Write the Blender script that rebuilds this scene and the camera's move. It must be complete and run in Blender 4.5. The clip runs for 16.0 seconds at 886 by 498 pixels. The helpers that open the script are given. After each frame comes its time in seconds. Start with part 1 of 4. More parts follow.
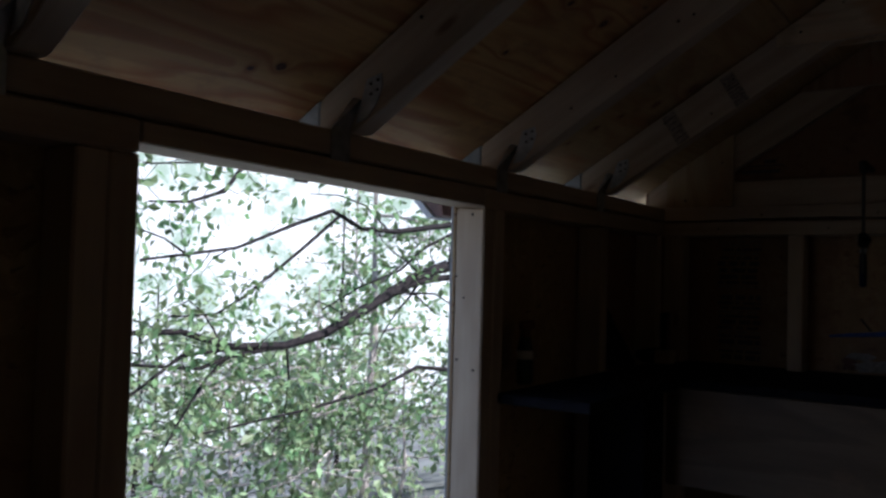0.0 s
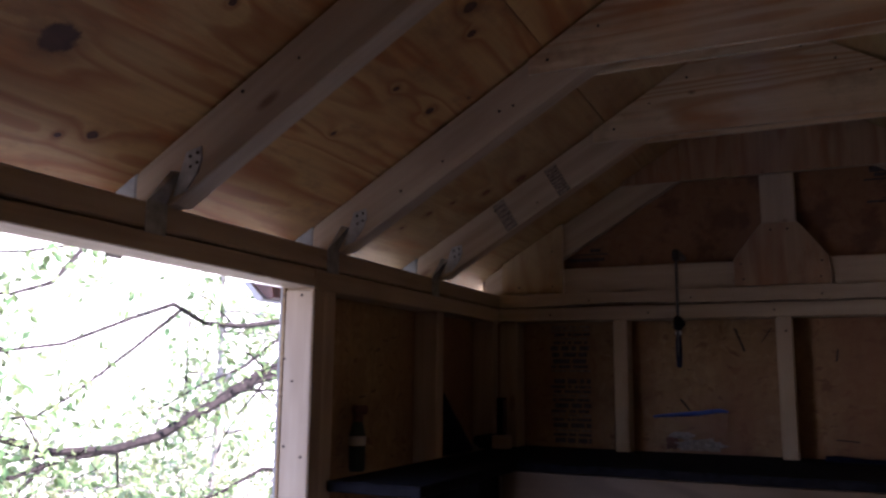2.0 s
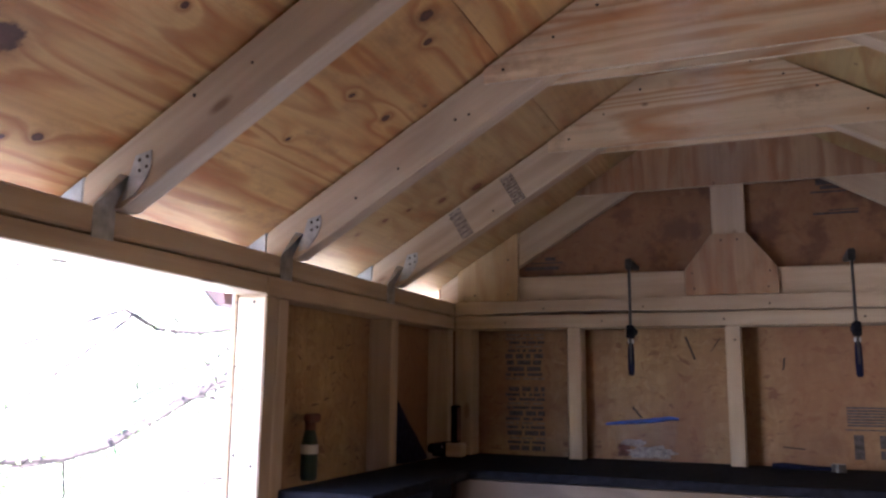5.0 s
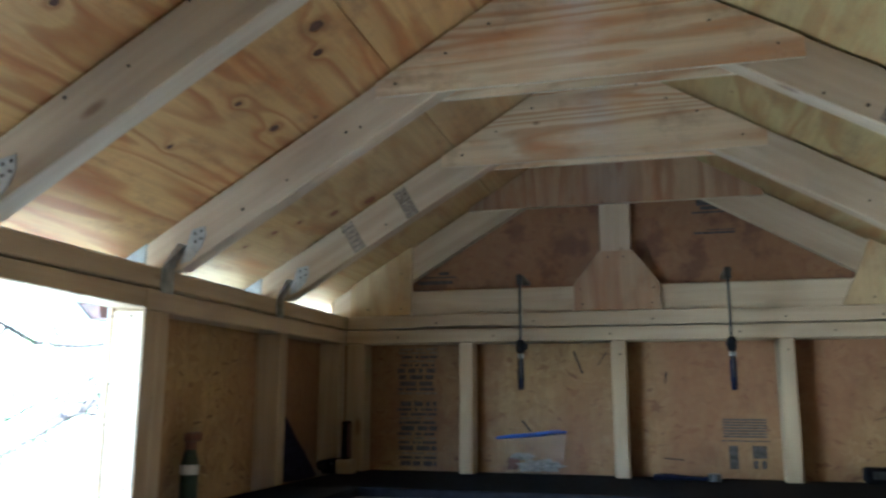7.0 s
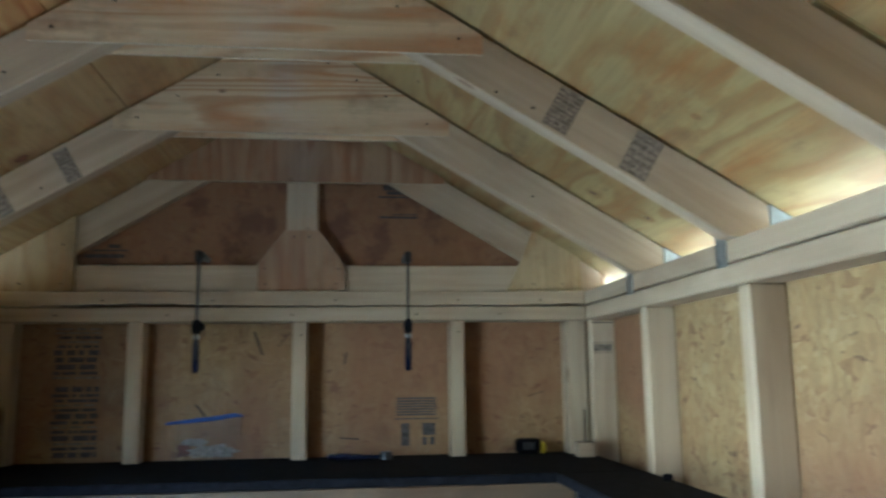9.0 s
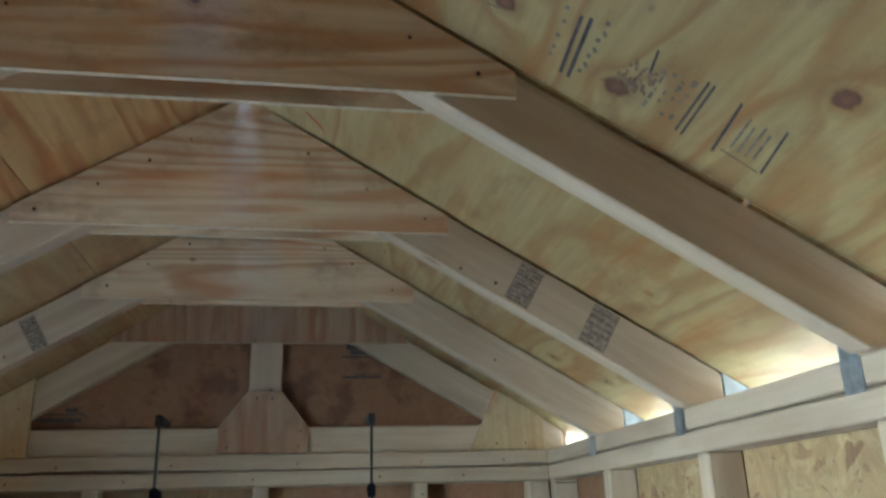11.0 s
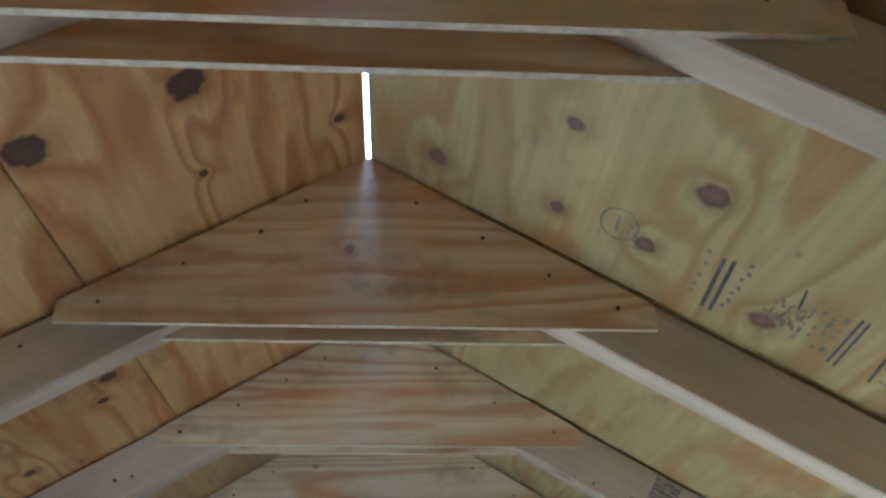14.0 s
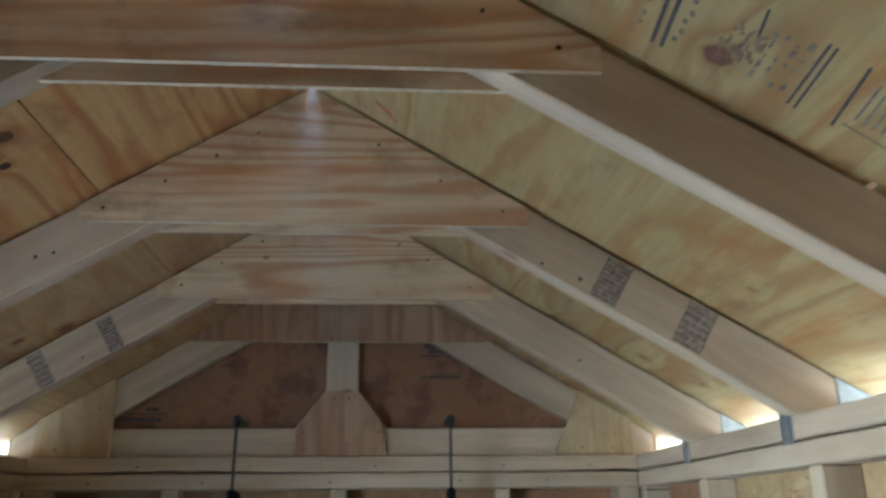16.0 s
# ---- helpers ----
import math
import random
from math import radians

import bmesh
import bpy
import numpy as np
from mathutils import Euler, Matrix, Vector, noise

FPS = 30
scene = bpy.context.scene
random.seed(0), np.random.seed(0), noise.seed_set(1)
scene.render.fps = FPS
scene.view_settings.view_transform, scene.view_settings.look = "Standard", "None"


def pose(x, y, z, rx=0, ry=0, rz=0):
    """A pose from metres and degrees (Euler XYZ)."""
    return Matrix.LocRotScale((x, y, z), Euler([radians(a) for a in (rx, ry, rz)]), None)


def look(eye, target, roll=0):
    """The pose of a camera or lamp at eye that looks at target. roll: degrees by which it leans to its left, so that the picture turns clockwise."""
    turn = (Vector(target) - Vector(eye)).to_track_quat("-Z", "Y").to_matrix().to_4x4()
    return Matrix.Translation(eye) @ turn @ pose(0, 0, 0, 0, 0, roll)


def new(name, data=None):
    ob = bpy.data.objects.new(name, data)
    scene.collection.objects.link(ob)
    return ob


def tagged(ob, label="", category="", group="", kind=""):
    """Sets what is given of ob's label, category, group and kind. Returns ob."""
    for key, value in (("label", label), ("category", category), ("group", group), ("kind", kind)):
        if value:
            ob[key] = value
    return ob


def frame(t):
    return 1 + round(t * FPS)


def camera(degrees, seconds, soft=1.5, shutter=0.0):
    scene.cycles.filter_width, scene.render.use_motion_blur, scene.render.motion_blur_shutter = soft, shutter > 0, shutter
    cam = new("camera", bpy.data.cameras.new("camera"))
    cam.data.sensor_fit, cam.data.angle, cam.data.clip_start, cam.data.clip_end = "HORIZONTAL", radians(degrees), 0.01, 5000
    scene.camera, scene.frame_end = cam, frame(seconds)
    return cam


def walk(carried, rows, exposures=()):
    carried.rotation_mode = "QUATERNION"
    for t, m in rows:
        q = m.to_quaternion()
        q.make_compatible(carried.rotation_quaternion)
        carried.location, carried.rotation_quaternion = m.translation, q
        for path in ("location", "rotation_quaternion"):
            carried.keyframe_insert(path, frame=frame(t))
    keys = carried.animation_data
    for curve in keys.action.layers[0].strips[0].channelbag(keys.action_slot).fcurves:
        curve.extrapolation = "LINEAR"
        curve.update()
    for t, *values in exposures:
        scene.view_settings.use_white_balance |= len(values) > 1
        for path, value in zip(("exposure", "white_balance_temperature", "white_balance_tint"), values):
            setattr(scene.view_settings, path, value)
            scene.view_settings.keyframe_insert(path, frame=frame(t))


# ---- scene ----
cam = camera(57.7, 16.0, soft=2.5, shutter=0.5)
PATH = [
    (0, (0.036, -2.193, 1.572), (-1.113, -0.557, 1.64), 1.5),
    (0.5, (0.065, -2.186, 1.568), (-1.017, -0.508, 1.693), 1.3),
    (1, (0.073, -2.178, 1.559), (-0.922, -0.454, 1.759), 0.1),
    (1.5, (0.105, -2.178, 1.534), (-0.81, -0.423, 1.823), -0.5),
    (2, (0.074, -2.163, 1.542), (-0.759, -0.372, 1.858), 0.6),
    (2.5, (0.076, -2.163, 1.549), (-0.71, -0.35, 1.857), 1.1),
    (3, (0.074, -2.164, 1.546), (-0.679, -0.338, 1.863), 1.0),
    (3.5, (0.067, -2.157, 1.55), (-0.679, -0.33, 1.871), 0.8),
    (4, (0.075, -2.16, 1.544), (-0.67, -0.333, 1.873), 0.7),
    (6.5, (0.085, -2.152, 1.547), (-0.571, -0.295, 1.894), 0.5),
    (7, (0.095, -2.143, 1.55), (-0.407, -0.242, 1.916), 0.2),
    (7.5, (0.105, -2.128, 1.552), (-0.251, -0.191, 1.902), -0.4),
    (8, (0.108, -2.117, 1.56), (-0.055, -0.152, 1.899), -0.4),
    (8.5, (0.121, -2.102, 1.561), (0.178, -0.127, 1.875), -0.8),
    (9, (0.128, -2.093, 1.563), (0.356, -0.13, 1.87), -0.7),
    (9.2, (0.128, -2.094, 1.56), (0.436, -0.142, 1.871), -0.7),
    (11.3, (0.087, -2.162, 1.61), (0.417, -0.321, 2.319), -2.0),
    (11.5, (0.071, -2.169, 1.613), (0.364, -0.34, 2.367), -2.5),
    (12, (0.052, -2.19, 1.652), (0.221, -0.408, 2.542), -1.5),
    (12.5, (0.04, -2.204, 1.682), (0.157, -0.457, 2.65), -1.1),
    (13, (0.032, -2.209, 1.688), (0.157, -0.508, 2.732), -1.1),
    (13.5, (0.031, -2.208, 1.685), (0.145, -0.514, 2.742), -1.2),
    (14, (0.031, -2.2, 1.675), (0.138, -0.478, 2.688), -0.7),
    (14.5, (0.025, -2.19, 1.662), (0.138, -0.427, 2.6), -0.9),
    (15, (0.036, -2.175, 1.643), (0.181, -0.371, 2.494), -1.7),
    (15.5, (0.076, -2.136, 1.626), (0.31, -0.309, 2.407), -1.7),
    (15.8, (0.112, -2.092, 1.624), (0.301, -0.224, 2.312), -0.9),
    (16, (0.118, -2.072, 1.631), (0.251, -0.18, 2.265), -0.6),
]
EXPOSURES = [
    (0.0, 1.4, 5700, 22), (1.0, 1.65, 5800, 27), (1.5, 2.45, 6000, 35), (2.0, 3.3, 6150, 44), (2.5, 4.1, 6250, 51), (3.0, 4.7, 6250, 52), (3.5, 5.2, 6250, 52), (4.2, 5.4, 6250, 48),
    (6.3, 5.85, 5280, 10), (7.0, 5.82, 5180, 2), (8.0, 5.75, 5180, 4), (9.0, 5.52, 5150, 0), (11.3, 5.65, 5150, 3), (12.0, 5.82, 5150, 4), (14.5, 5.86, 5150, 5), (15.5, 5.75, 5190, 7), (16.0, 5.66, 5190, 7),
]
walk(cam, [(t, look(eye, target, roll)) for t, eye, target, roll in PATH], EXPOSURES)

# ---- world and sun ----
SUN_ELEV, SUN_AZ = 50, 15          # degrees; azimuth from +x towards +y
world = bpy.data.worlds.new("sky")
scene.world = world
world.use_nodes = True
wn = world.node_tree
sky = wn.nodes.new("ShaderNodeTexSky")
sky.sky_type, sky.sun_disc = "NISHITA", False
sky.sun_elevation, sky.sun_rotation = radians(SUN_ELEV), radians(90 - SUN_AZ)
sky.air_density, sky.dust_density = 1.0, 1.0
wn.nodes["Background"].inputs["Strength"].default_value = 0.12
wn.links.new(sky.outputs[0], wn.nodes["Background"].inputs["Color"])
sun = new("sun", bpy.data.lights.new("sun", "SUN"))
sun.data.energy, sun.data.angle, sun.data.color = 4.8, radians(0.6), (1.0, 0.97, 0.92)
sd = Vector((math.cos(radians(SUN_ELEV)) * math.cos(radians(SUN_AZ)), math.cos(radians(SUN_ELEV)) * math.sin(radians(SUN_AZ)), math.sin(radians(SUN_ELEV))))
sun.matrix_world = look(sd * 20, (0, 0, 0))

# ---- plan (metres) ----
XI, XO = 0.753, 0.817              # inner and outer face of the side-wall studs
YG, YO = 0.0, 0.066                # inner face of the gable-wall studs, inner face of its boards
YB = -3.0                          # inner face of the back wall's studs
ZP0, ZP1, ZP2 = 1.700, 1.739, 1.778  # plates: bottom, joint, top
SLOPE = 7 / 12
RIDGE = 2.320                      # underside of the roof boards at the ridge
RAFT = 0.102                       # rafter depth, plumb
TRUSS_Y = [-0.390, -0.845, -1.318, -1.793, -2.25, -2.70]
RX = -0.013                        # the ridge lies a little off the middle
DOOR0, DOOR1 = -1.658, -0.938      # door opening along the wall
ZS = 1.355                         # shelf top
SLOPE_W = 0.605                    # the west slope is a little steeper
ANG = math.degrees(math.atan(SLOPE))


def roof_z(x):
    return RIDGE - (SLOPE_W if x < RX else SLOPE) * abs(x - RX)


# ---- material helpers ----
def mat_new(name, rough=0.6, metal=0.0):
    m = bpy.data.materials.new(name)
    m.use_nodes = True
    b = m.node_tree.nodes["Principled BSDF"]
    b.inputs["Roughness"].default_value, b.inputs["Metallic"].default_value = rough, metal
    return m, m.node_tree, b


def node(nt, kind, links=(), **props):
    n = nt.nodes.new(kind)
    for k, v in props.items():
        if k.startswith("i_"):
            n.inputs[k[2:].replace("_", " ")].default_value = v
        else:
            setattr(n, k, v)
    for key, out in links:
        nt.links.new(out, n.inputs[key])
    return n


def math_n(nt, op, a, b=None):
    n = nt.nodes.new("ShaderNodeMath")
    n.operation = op
    for i, v in enumerate((a, b)):
        if v is None:
            continue
        if isinstance(v, (int, float)):
            n.inputs[i].default_value = v
        else:
            nt.links.new(v, n.inputs[i])
    return n.outputs[0]


def ramp(nt, fac, stops):
    n = nt.nodes.new("ShaderNodeValToRGB")
    els = n.color_ramp.elements
    while len(els) < len(stops):
        els.new(0.5)
    for e, (p, c) in zip(els, stops):
        e.position, e.color = p, (*c, 1) if len(c) == 3 else c
    nt.links.new(fac, n.inputs[0])
    return n.outputs[0]


def mixc(nt, fac, a, b, mode="MIX"):
    n = nt.nodes.new("ShaderNodeMix")
    n.data_type, n.blend_type = "RGBA", mode
    for sock, v in ((n.inputs[0], fac), (n.inputs[6], a), (n.inputs[7], b)):
        if isinstance(v, (int, float)):
            sock.default_value = v
        elif isinstance(v, tuple):
            sock.default_value = (*v, 1)
        else:
            nt.links.new(v, sock)
    return n.outputs[2]


def grain_coords(nt, axis, spread=1.0):
    """Object coordinates turned so that x runs along the grain, shifted by chance from piece to piece."""
    tc = node(nt, "ShaderNodeTexCoord")
    turn = {"x": (0, 0, 0), "y": (0, 0, -90), "z": (0, 90, 0), "left": (0, -ANG, 0), "right": (0, ANG, 0)}[axis]
    rot = node(nt, "ShaderNodeVectorRotate", [("Vector", tc.outputs["Object"])], rotation_type="EULER_XYZ")
    rot.inputs["Rotation"].default_value = [radians(a) for a in turn]
    if axis in ("left", "right"):
        rot.invert = True
    info = node(nt, "ShaderNodeObjectInfo")
    off = math_n(nt, "MULTIPLY", info.outputs["Random"], 17.0 * spread)
    comb = node(nt, "ShaderNodeCombineXYZ", [("X", off), ("Y", off), ("Z", off)])
    add = node(nt, "ShaderNodeVectorMath", [(0, rot.outputs[0]), (1, comb.outputs[0])], operation="ADD")
    return tc.outputs["Object"], add.outputs[0], info.outputs["Random"]


def scaled(nt, vec, s):
    n = node(nt, "ShaderNodeMapping", [("Vector", vec)])
    n.inputs["Scale"].default_value = s
    return n.outputs[0]


def bump(nt, b, height, strength=0.2, dist=0.002):
    n = node(nt, "ShaderNodeBump", [("Height", height)])
    n.inputs["Strength"].default_value, n.inputs["Distance"].default_value = strength, dist
    nt.links.new(n.outputs[0], b.inputs["Normal"])


def pine(axis):
    m, nt, b = mat_new("pine_" + axis, 0.62)
    _, v, rnd = grain_coords(nt, axis)
    streak = node(nt, "ShaderNodeTexNoise", [("Vector", scaled(nt, v, (1.6, 55, 55)))], i_Scale=1.0, i_Detail=5.0, i_Roughness=0.6)
    broad = node(nt, "ShaderNodeTexNoise", [("Vector", scaled(nt, v, (1.2, 14, 14)))], i_Scale=1.0, i_Detail=2.0, i_Distortion=0.8)
    rings = math_n(nt, "SINE", math_n(nt, "MULTIPLY", broad.outputs[0], 26.0))
    fac = math_n(nt, "ADD", math_n(nt, "ADD", math_n(nt, "MULTIPLY", streak.outputs[0], 0.5), 0.13), math_n(nt, "MULTIPLY", rings, 0.05))
    col = ramp(nt, fac, [(0.15, (0.37, 0.27, 0.18)), (0.42, (0.48, 0.375, 0.265)), (0.65, (0.54, 0.45, 0.325))])
    # small knots
    vor = node(nt, "ShaderNodeTexVoronoi", [("Vector", scaled(nt, v, (3.2, 9, 9)))], i_Scale=1.0)
    kn = ramp(nt, vor.outputs["Distance"], [(0.05, (1, 1, 1)), (0.09, (0, 0, 0))])
    col = mixc(nt, math_n(nt, "MULTIPLY", kn, 0.75), col, (0.16, 0.075, 0.04))
    stain = node(nt, "ShaderNodeTexNoise", [("Vector", scaled(nt, v, (2.5, 9, 9)))], i_Scale=1.0, i_Detail=4.0)
    dirt = ramp(nt, stain.outputs[0], [(0.5, (0, 0, 0)), (0.72, (0.6, 0.6, 0.6))])
    col = mixc(nt, dirt, col, (0.27, 0.18, 0.115))
    hsv = node(nt, "ShaderNodeHueSaturation", [("Color", col)])
    nt.links.new(math_n(nt, "ADD", math_n(nt, "MULTIPLY", rnd, 0.2), 0.88), hsv.inputs["Value"])
    nt.links.new(hsv.outputs[0], b.inputs["Base Color"])
    bump(nt, b, streak.outputs[0], 0.25, 0.001)
    return m


def plywood(name, axis, light, dark, contrast=1.0, knots=(), bands=15.0, stretch=(0.9, 4.5), heart_colour=(0.055, 0.020, 0.015)):
    """Rotary-cut veneer: wide wandering bands along the grain, fine streaks, and knots (x, y, z, radius) with a dark heart."""
    m, nt, b = mat_new(name, 0.6)
    pos, v, rnd = grain_coords(nt, axis)
    broad = node(nt, "ShaderNodeTexNoise", [("Vector", scaled(nt, v, (stretch[0], stretch[1], stretch[1])))], i_Scale=1.0, i_Detail=2.0, i_Roughness=0.45, i_Distortion=0.35)
    wob = node(nt, "ShaderNodeTexNoise", [("Vector", scaled(nt, v, (5, 22, 22)))], i_Scale=1.0, i_Detail=3.0)
    h = math_n(nt, "ADD", math_n(nt, "MULTIPLY", broad.outputs[0], bands), math_n(nt, "MULTIPLY", wob.outputs[0], 0.9))
    dist_all = None
    for (x, y, z, r) in knots:
        d = node(nt, "ShaderNodeVectorMath", [(0, pos)], operation="DISTANCE")
        d.inputs[1].default_value = (x, y, z)
        q = math_n(nt, "DIVIDE", d.outputs["Value"], r)
        dist_all = q if dist_all is None else math_n(nt, "MINIMUM", dist_all, q)
    if dist_all is not None:
        pull = math_n(nt, "DIVIDE", 2.4, math_n(nt, "ADD", dist_all, 0.8))
        h = math_n(nt, "ADD", h, pull)
    fr = math_n(nt, "FRACT", h)
    band = ramp(nt, fr, [(0.0, (0.08,) * 3), (0.40, (0.25,) * 3), (0.74, (1, 1, 1)), (0.88, (0.75,) * 3), (1.0, (0.08,) * 3)])
    streak = node(nt, "ShaderNodeTexNoise", [("Vector", scaled(nt, v, (4, 120, 120)))], i_Scale=1.0, i_Detail=4.0)
    fac = math_n(nt, "MULTIPLY", math_n(nt, "MULTIPLY", band, contrast), math_n(nt, "ADD", math_n(nt, "MULTIPLY", streak.outputs[0], 0.9), 0.45))
    col = mixc(nt, fac, light, dark)
    cloud = node(nt, "ShaderNodeTexNoise", [("Vector", scaled(nt, v, (2, 3, 3)))], i_Scale=1.0, i_Detail=4.0)
    col = mixc(nt, ramp(nt, cloud.outputs[0], [(0.45, (0, 0, 0)), (0.75, (0.45,) * 3)]), col, tuple(0.72 * c for c in dark))
    # orange resin streaks and pin knots
    res = node(nt, "ShaderNodeTexNoise", [("Vector", scaled(nt, v, (3.5, 13, 13)))], i_Scale=1.0, i_Detail=6.0, i_Roughness=0.65)
    warm = (min(1, dark[0] * 1.15), dark[1] * 0.88, dark[2] * 0.62)
    col = mixc(nt, ramp(nt, res.outputs[0], [(0.53, (0, 0, 0)), (0.68, (0.6,) * 3)]), col, warm)
    pale = node(nt, "ShaderNodeTexNoise", [("Vector", scaled(nt, v, (1.6, 6, 6)))], i_Scale=1.7, i_Detail=4.0)
    col = mixc(nt, ramp(nt, pale.outputs[0], [(0.55, (0, 0, 0)), (0.72, (0.5,) * 3)]), col, tuple(min(1, 1.12 * c) for c in light))
    pin = node(nt, "ShaderNodeTexVoronoi", [("Vector", scaled(nt, v, (4.5, 7.5, 7.5)))], i_Scale=1.0)
    col = mixc(nt, ramp(nt, pin.outputs["Distance"], [(0.022, (0.75,) * 3), (0.05, (0, 0, 0))]), col, (0.13, 0.06, 0.035))
    if dist_all is not None:
        n2 = node(nt, "ShaderNodeTexNoise", [("Vector", pos)], i_Scale=75.0, i_Detail=4.0, i_Roughness=0.65)
        q2 = math_n(nt, "ADD", dist_all, math_n(nt, "MULTIPLY", math_n(nt, "SUBTRACT", n2.outputs[0], 0.5), 0.95))
        halo = ramp(nt, math_n(nt, "MULTIPLY", q2, 0.25), [(0.25, (0.5,) * 3), (0.6, (0, 0, 0))])
        col = mixc(nt, halo, col, tuple(0.7 * c for c in dark))
        heart = ramp(nt, math_n(nt, "MULTIPLY", q2, 0.5), [(0.42, (0.95,) * 3), (0.56, (0, 0, 0))])
        core = mixc(nt, ramp(nt, q2, [(0.25, (0.0,) * 3), (0.85, (1, 1, 1))]), tuple(1.7 * c for c in heart_colour), heart_colour)
        col = mixc(nt, heart, col, core)
    # handling grime in broken smears
    grime = node(nt, "ShaderNodeTexNoise", [("Vector", scaled(nt, v, (7, 11, 11)))], i_Scale=1.0, i_Detail=7.0, i_Roughness=0.7)
    col = mixc(nt, ramp(nt, grime.outputs[0], [(0.54, (0, 0, 0)), (0.72, (0.55,) * 3)]), col, (0.19, 0.105, 0.055))
    fine = ramp(nt, streak.outputs[0], [(0.3, (0.86, 0.84, 0.82)), (0.7, (1.05, 1.05, 1.05))])
    col = mixc(nt, 1.0, col, fine, "MULTIPLY")
    nt.links.new(col, b.inputs["Base Color"])
    bump(nt, b, streak.outputs[0], 0.2, 0.001)
    return m


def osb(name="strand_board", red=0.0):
    """Pressed strands: overlapping flakes of close tones, a few dark ones, and reddish patches; red tones it redder and
    darker.
    """
    m, nt, b = mat_new(name, 0.65)
    tc = node(nt, "ShaderNodeTexCoord")
    warp = node(nt, "ShaderNodeTexNoise", [("Vector", tc.outputs["Object"])], i_Scale=9.0, i_Detail=3.0)
    off = node(nt, "ShaderNodeVectorMath", [(0, warp.outputs["Color"])], operation="SCALE")
    off.inputs["Scale"].default_value = 0.09
    v = node(nt, "ShaderNodeVectorMath", [(0, tc.outputs["Object"]), (1, off.outputs[0])], operation="ADD").outputs[0]
    layers = []
    for rot, sc in (((20, 25, 15), (15, 15, 58)), ((-35, -50, 40), (48, 48, 17)), ((10, 70, -25), (24, 24, 70)), ((50, 10, 60), (20, 20, 60))):
        mp = node(nt, "ShaderNodeMapping", [("Vector", v)])
        mp.inputs["Rotation"].default_value = [radians(a) for a in rot]
        mp.inputs["Scale"].default_value = sc
        vo = node(nt, "ShaderNodeTexVoronoi", [("Vector", mp.outputs[0])], i_Scale=1.0)
        layers.append(node(nt, "ShaderNodeSeparateColor", [("Color", vo.outputs["Color"])]).outputs[0])
    pick = node(nt, "ShaderNodeTexNoise", [("Vector", v)], i_Scale=22.0, i_Detail=2.0)
    val = layers[0]
    for k, other in enumerate(layers[1:]):
        f = ramp(nt, pick.outputs[0], [(0.40 + 0.08 * k, (0, 0, 0)), (0.45 + 0.08 * k, (1, 1, 1))])
        val = mixc(nt, f, val, other)
    col = ramp(nt, val, [(0.0, (0.20, 0.11, 0.055)), (0.05, (0.28, 0.17, 0.08)), (0.12, (0.325, 0.215, 0.10)), (0.5, (0.355, 0.243, 0.118)), (0.85, (0.385, 0.275, 0.138)), (1.0, (0.42, 0.31, 0.17))])
    fib = node(nt, "ShaderNodeTexNoise", [("Vector", scaled(nt, v, (60, 60, 14)))], i_Scale=1.0, i_Detail=4.0)
    col = mixc(nt, 1.0, col, ramp(nt, fib.outputs[0], [(0.3, (0.80, 0.78, 0.76)), (0.7, (1.08, 1.06, 1.04))]), "MULTIPLY")
    fleck = node(nt, "ShaderNodeTexNoise", [("Vector", scaled(nt, v, (26, 26, 60)))], i_Scale=1.0, i_Detail=3.0)
    col = mixc(nt, ramp(nt, fleck.outputs[0], [(0.64, (0, 0, 0)), (0.69, (0.75,) * 3)]), col, (0.085, 0.040, 0.024))
    big = node(nt, "ShaderNodeTexNoise", [("Vector", scaled(nt, tc.outputs["Object"], (4.2, 1.2, 1.6)))], i_Scale=1.0, i_Detail=4.0)
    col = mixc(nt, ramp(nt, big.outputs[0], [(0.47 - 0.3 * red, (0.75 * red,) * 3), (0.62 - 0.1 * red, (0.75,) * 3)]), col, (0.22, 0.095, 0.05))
    mottle = node(nt, "ShaderNodeTexNoise", [("Vector", tc.outputs["Object"])], i_Scale=11.0, i_Detail=5.0, i_Roughness=0.6)
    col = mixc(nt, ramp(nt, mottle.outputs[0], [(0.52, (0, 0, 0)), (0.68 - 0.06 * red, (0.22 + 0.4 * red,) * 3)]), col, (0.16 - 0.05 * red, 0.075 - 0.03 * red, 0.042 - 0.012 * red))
    nt.links.new(col, b.inputs["Base Color"])
    bump(nt, b, val, 0.25, 0.001)
    return m


def plain(name, colour, rough=0.6, metal=0.0, vary=0.25, scale=30.0):
    m, nt, b = mat_new(name, rough, metal)
    if rough >= 0.85:
        b.inputs["Specular IOR Level"].default_value = 0.12
    tc = node(nt, "ShaderNodeTexCoord")
    n = node(nt, "ShaderNodeTexNoise", [("Vector", tc.outputs["Object"])], i_Scale=scale, i_Detail=5.0)
    lo, hi = tuple(c * (1 - vary) for c in colour), tuple(min(1, c * (1 + vary)) for c in colour)
    nt.links.new(ramp(nt, n.outputs[0], [(0.3, lo), (0.7, hi)]), b.inputs["Base Color"])
    bump(nt, b, n.outputs[0], 0.15, 0.001)
    return m


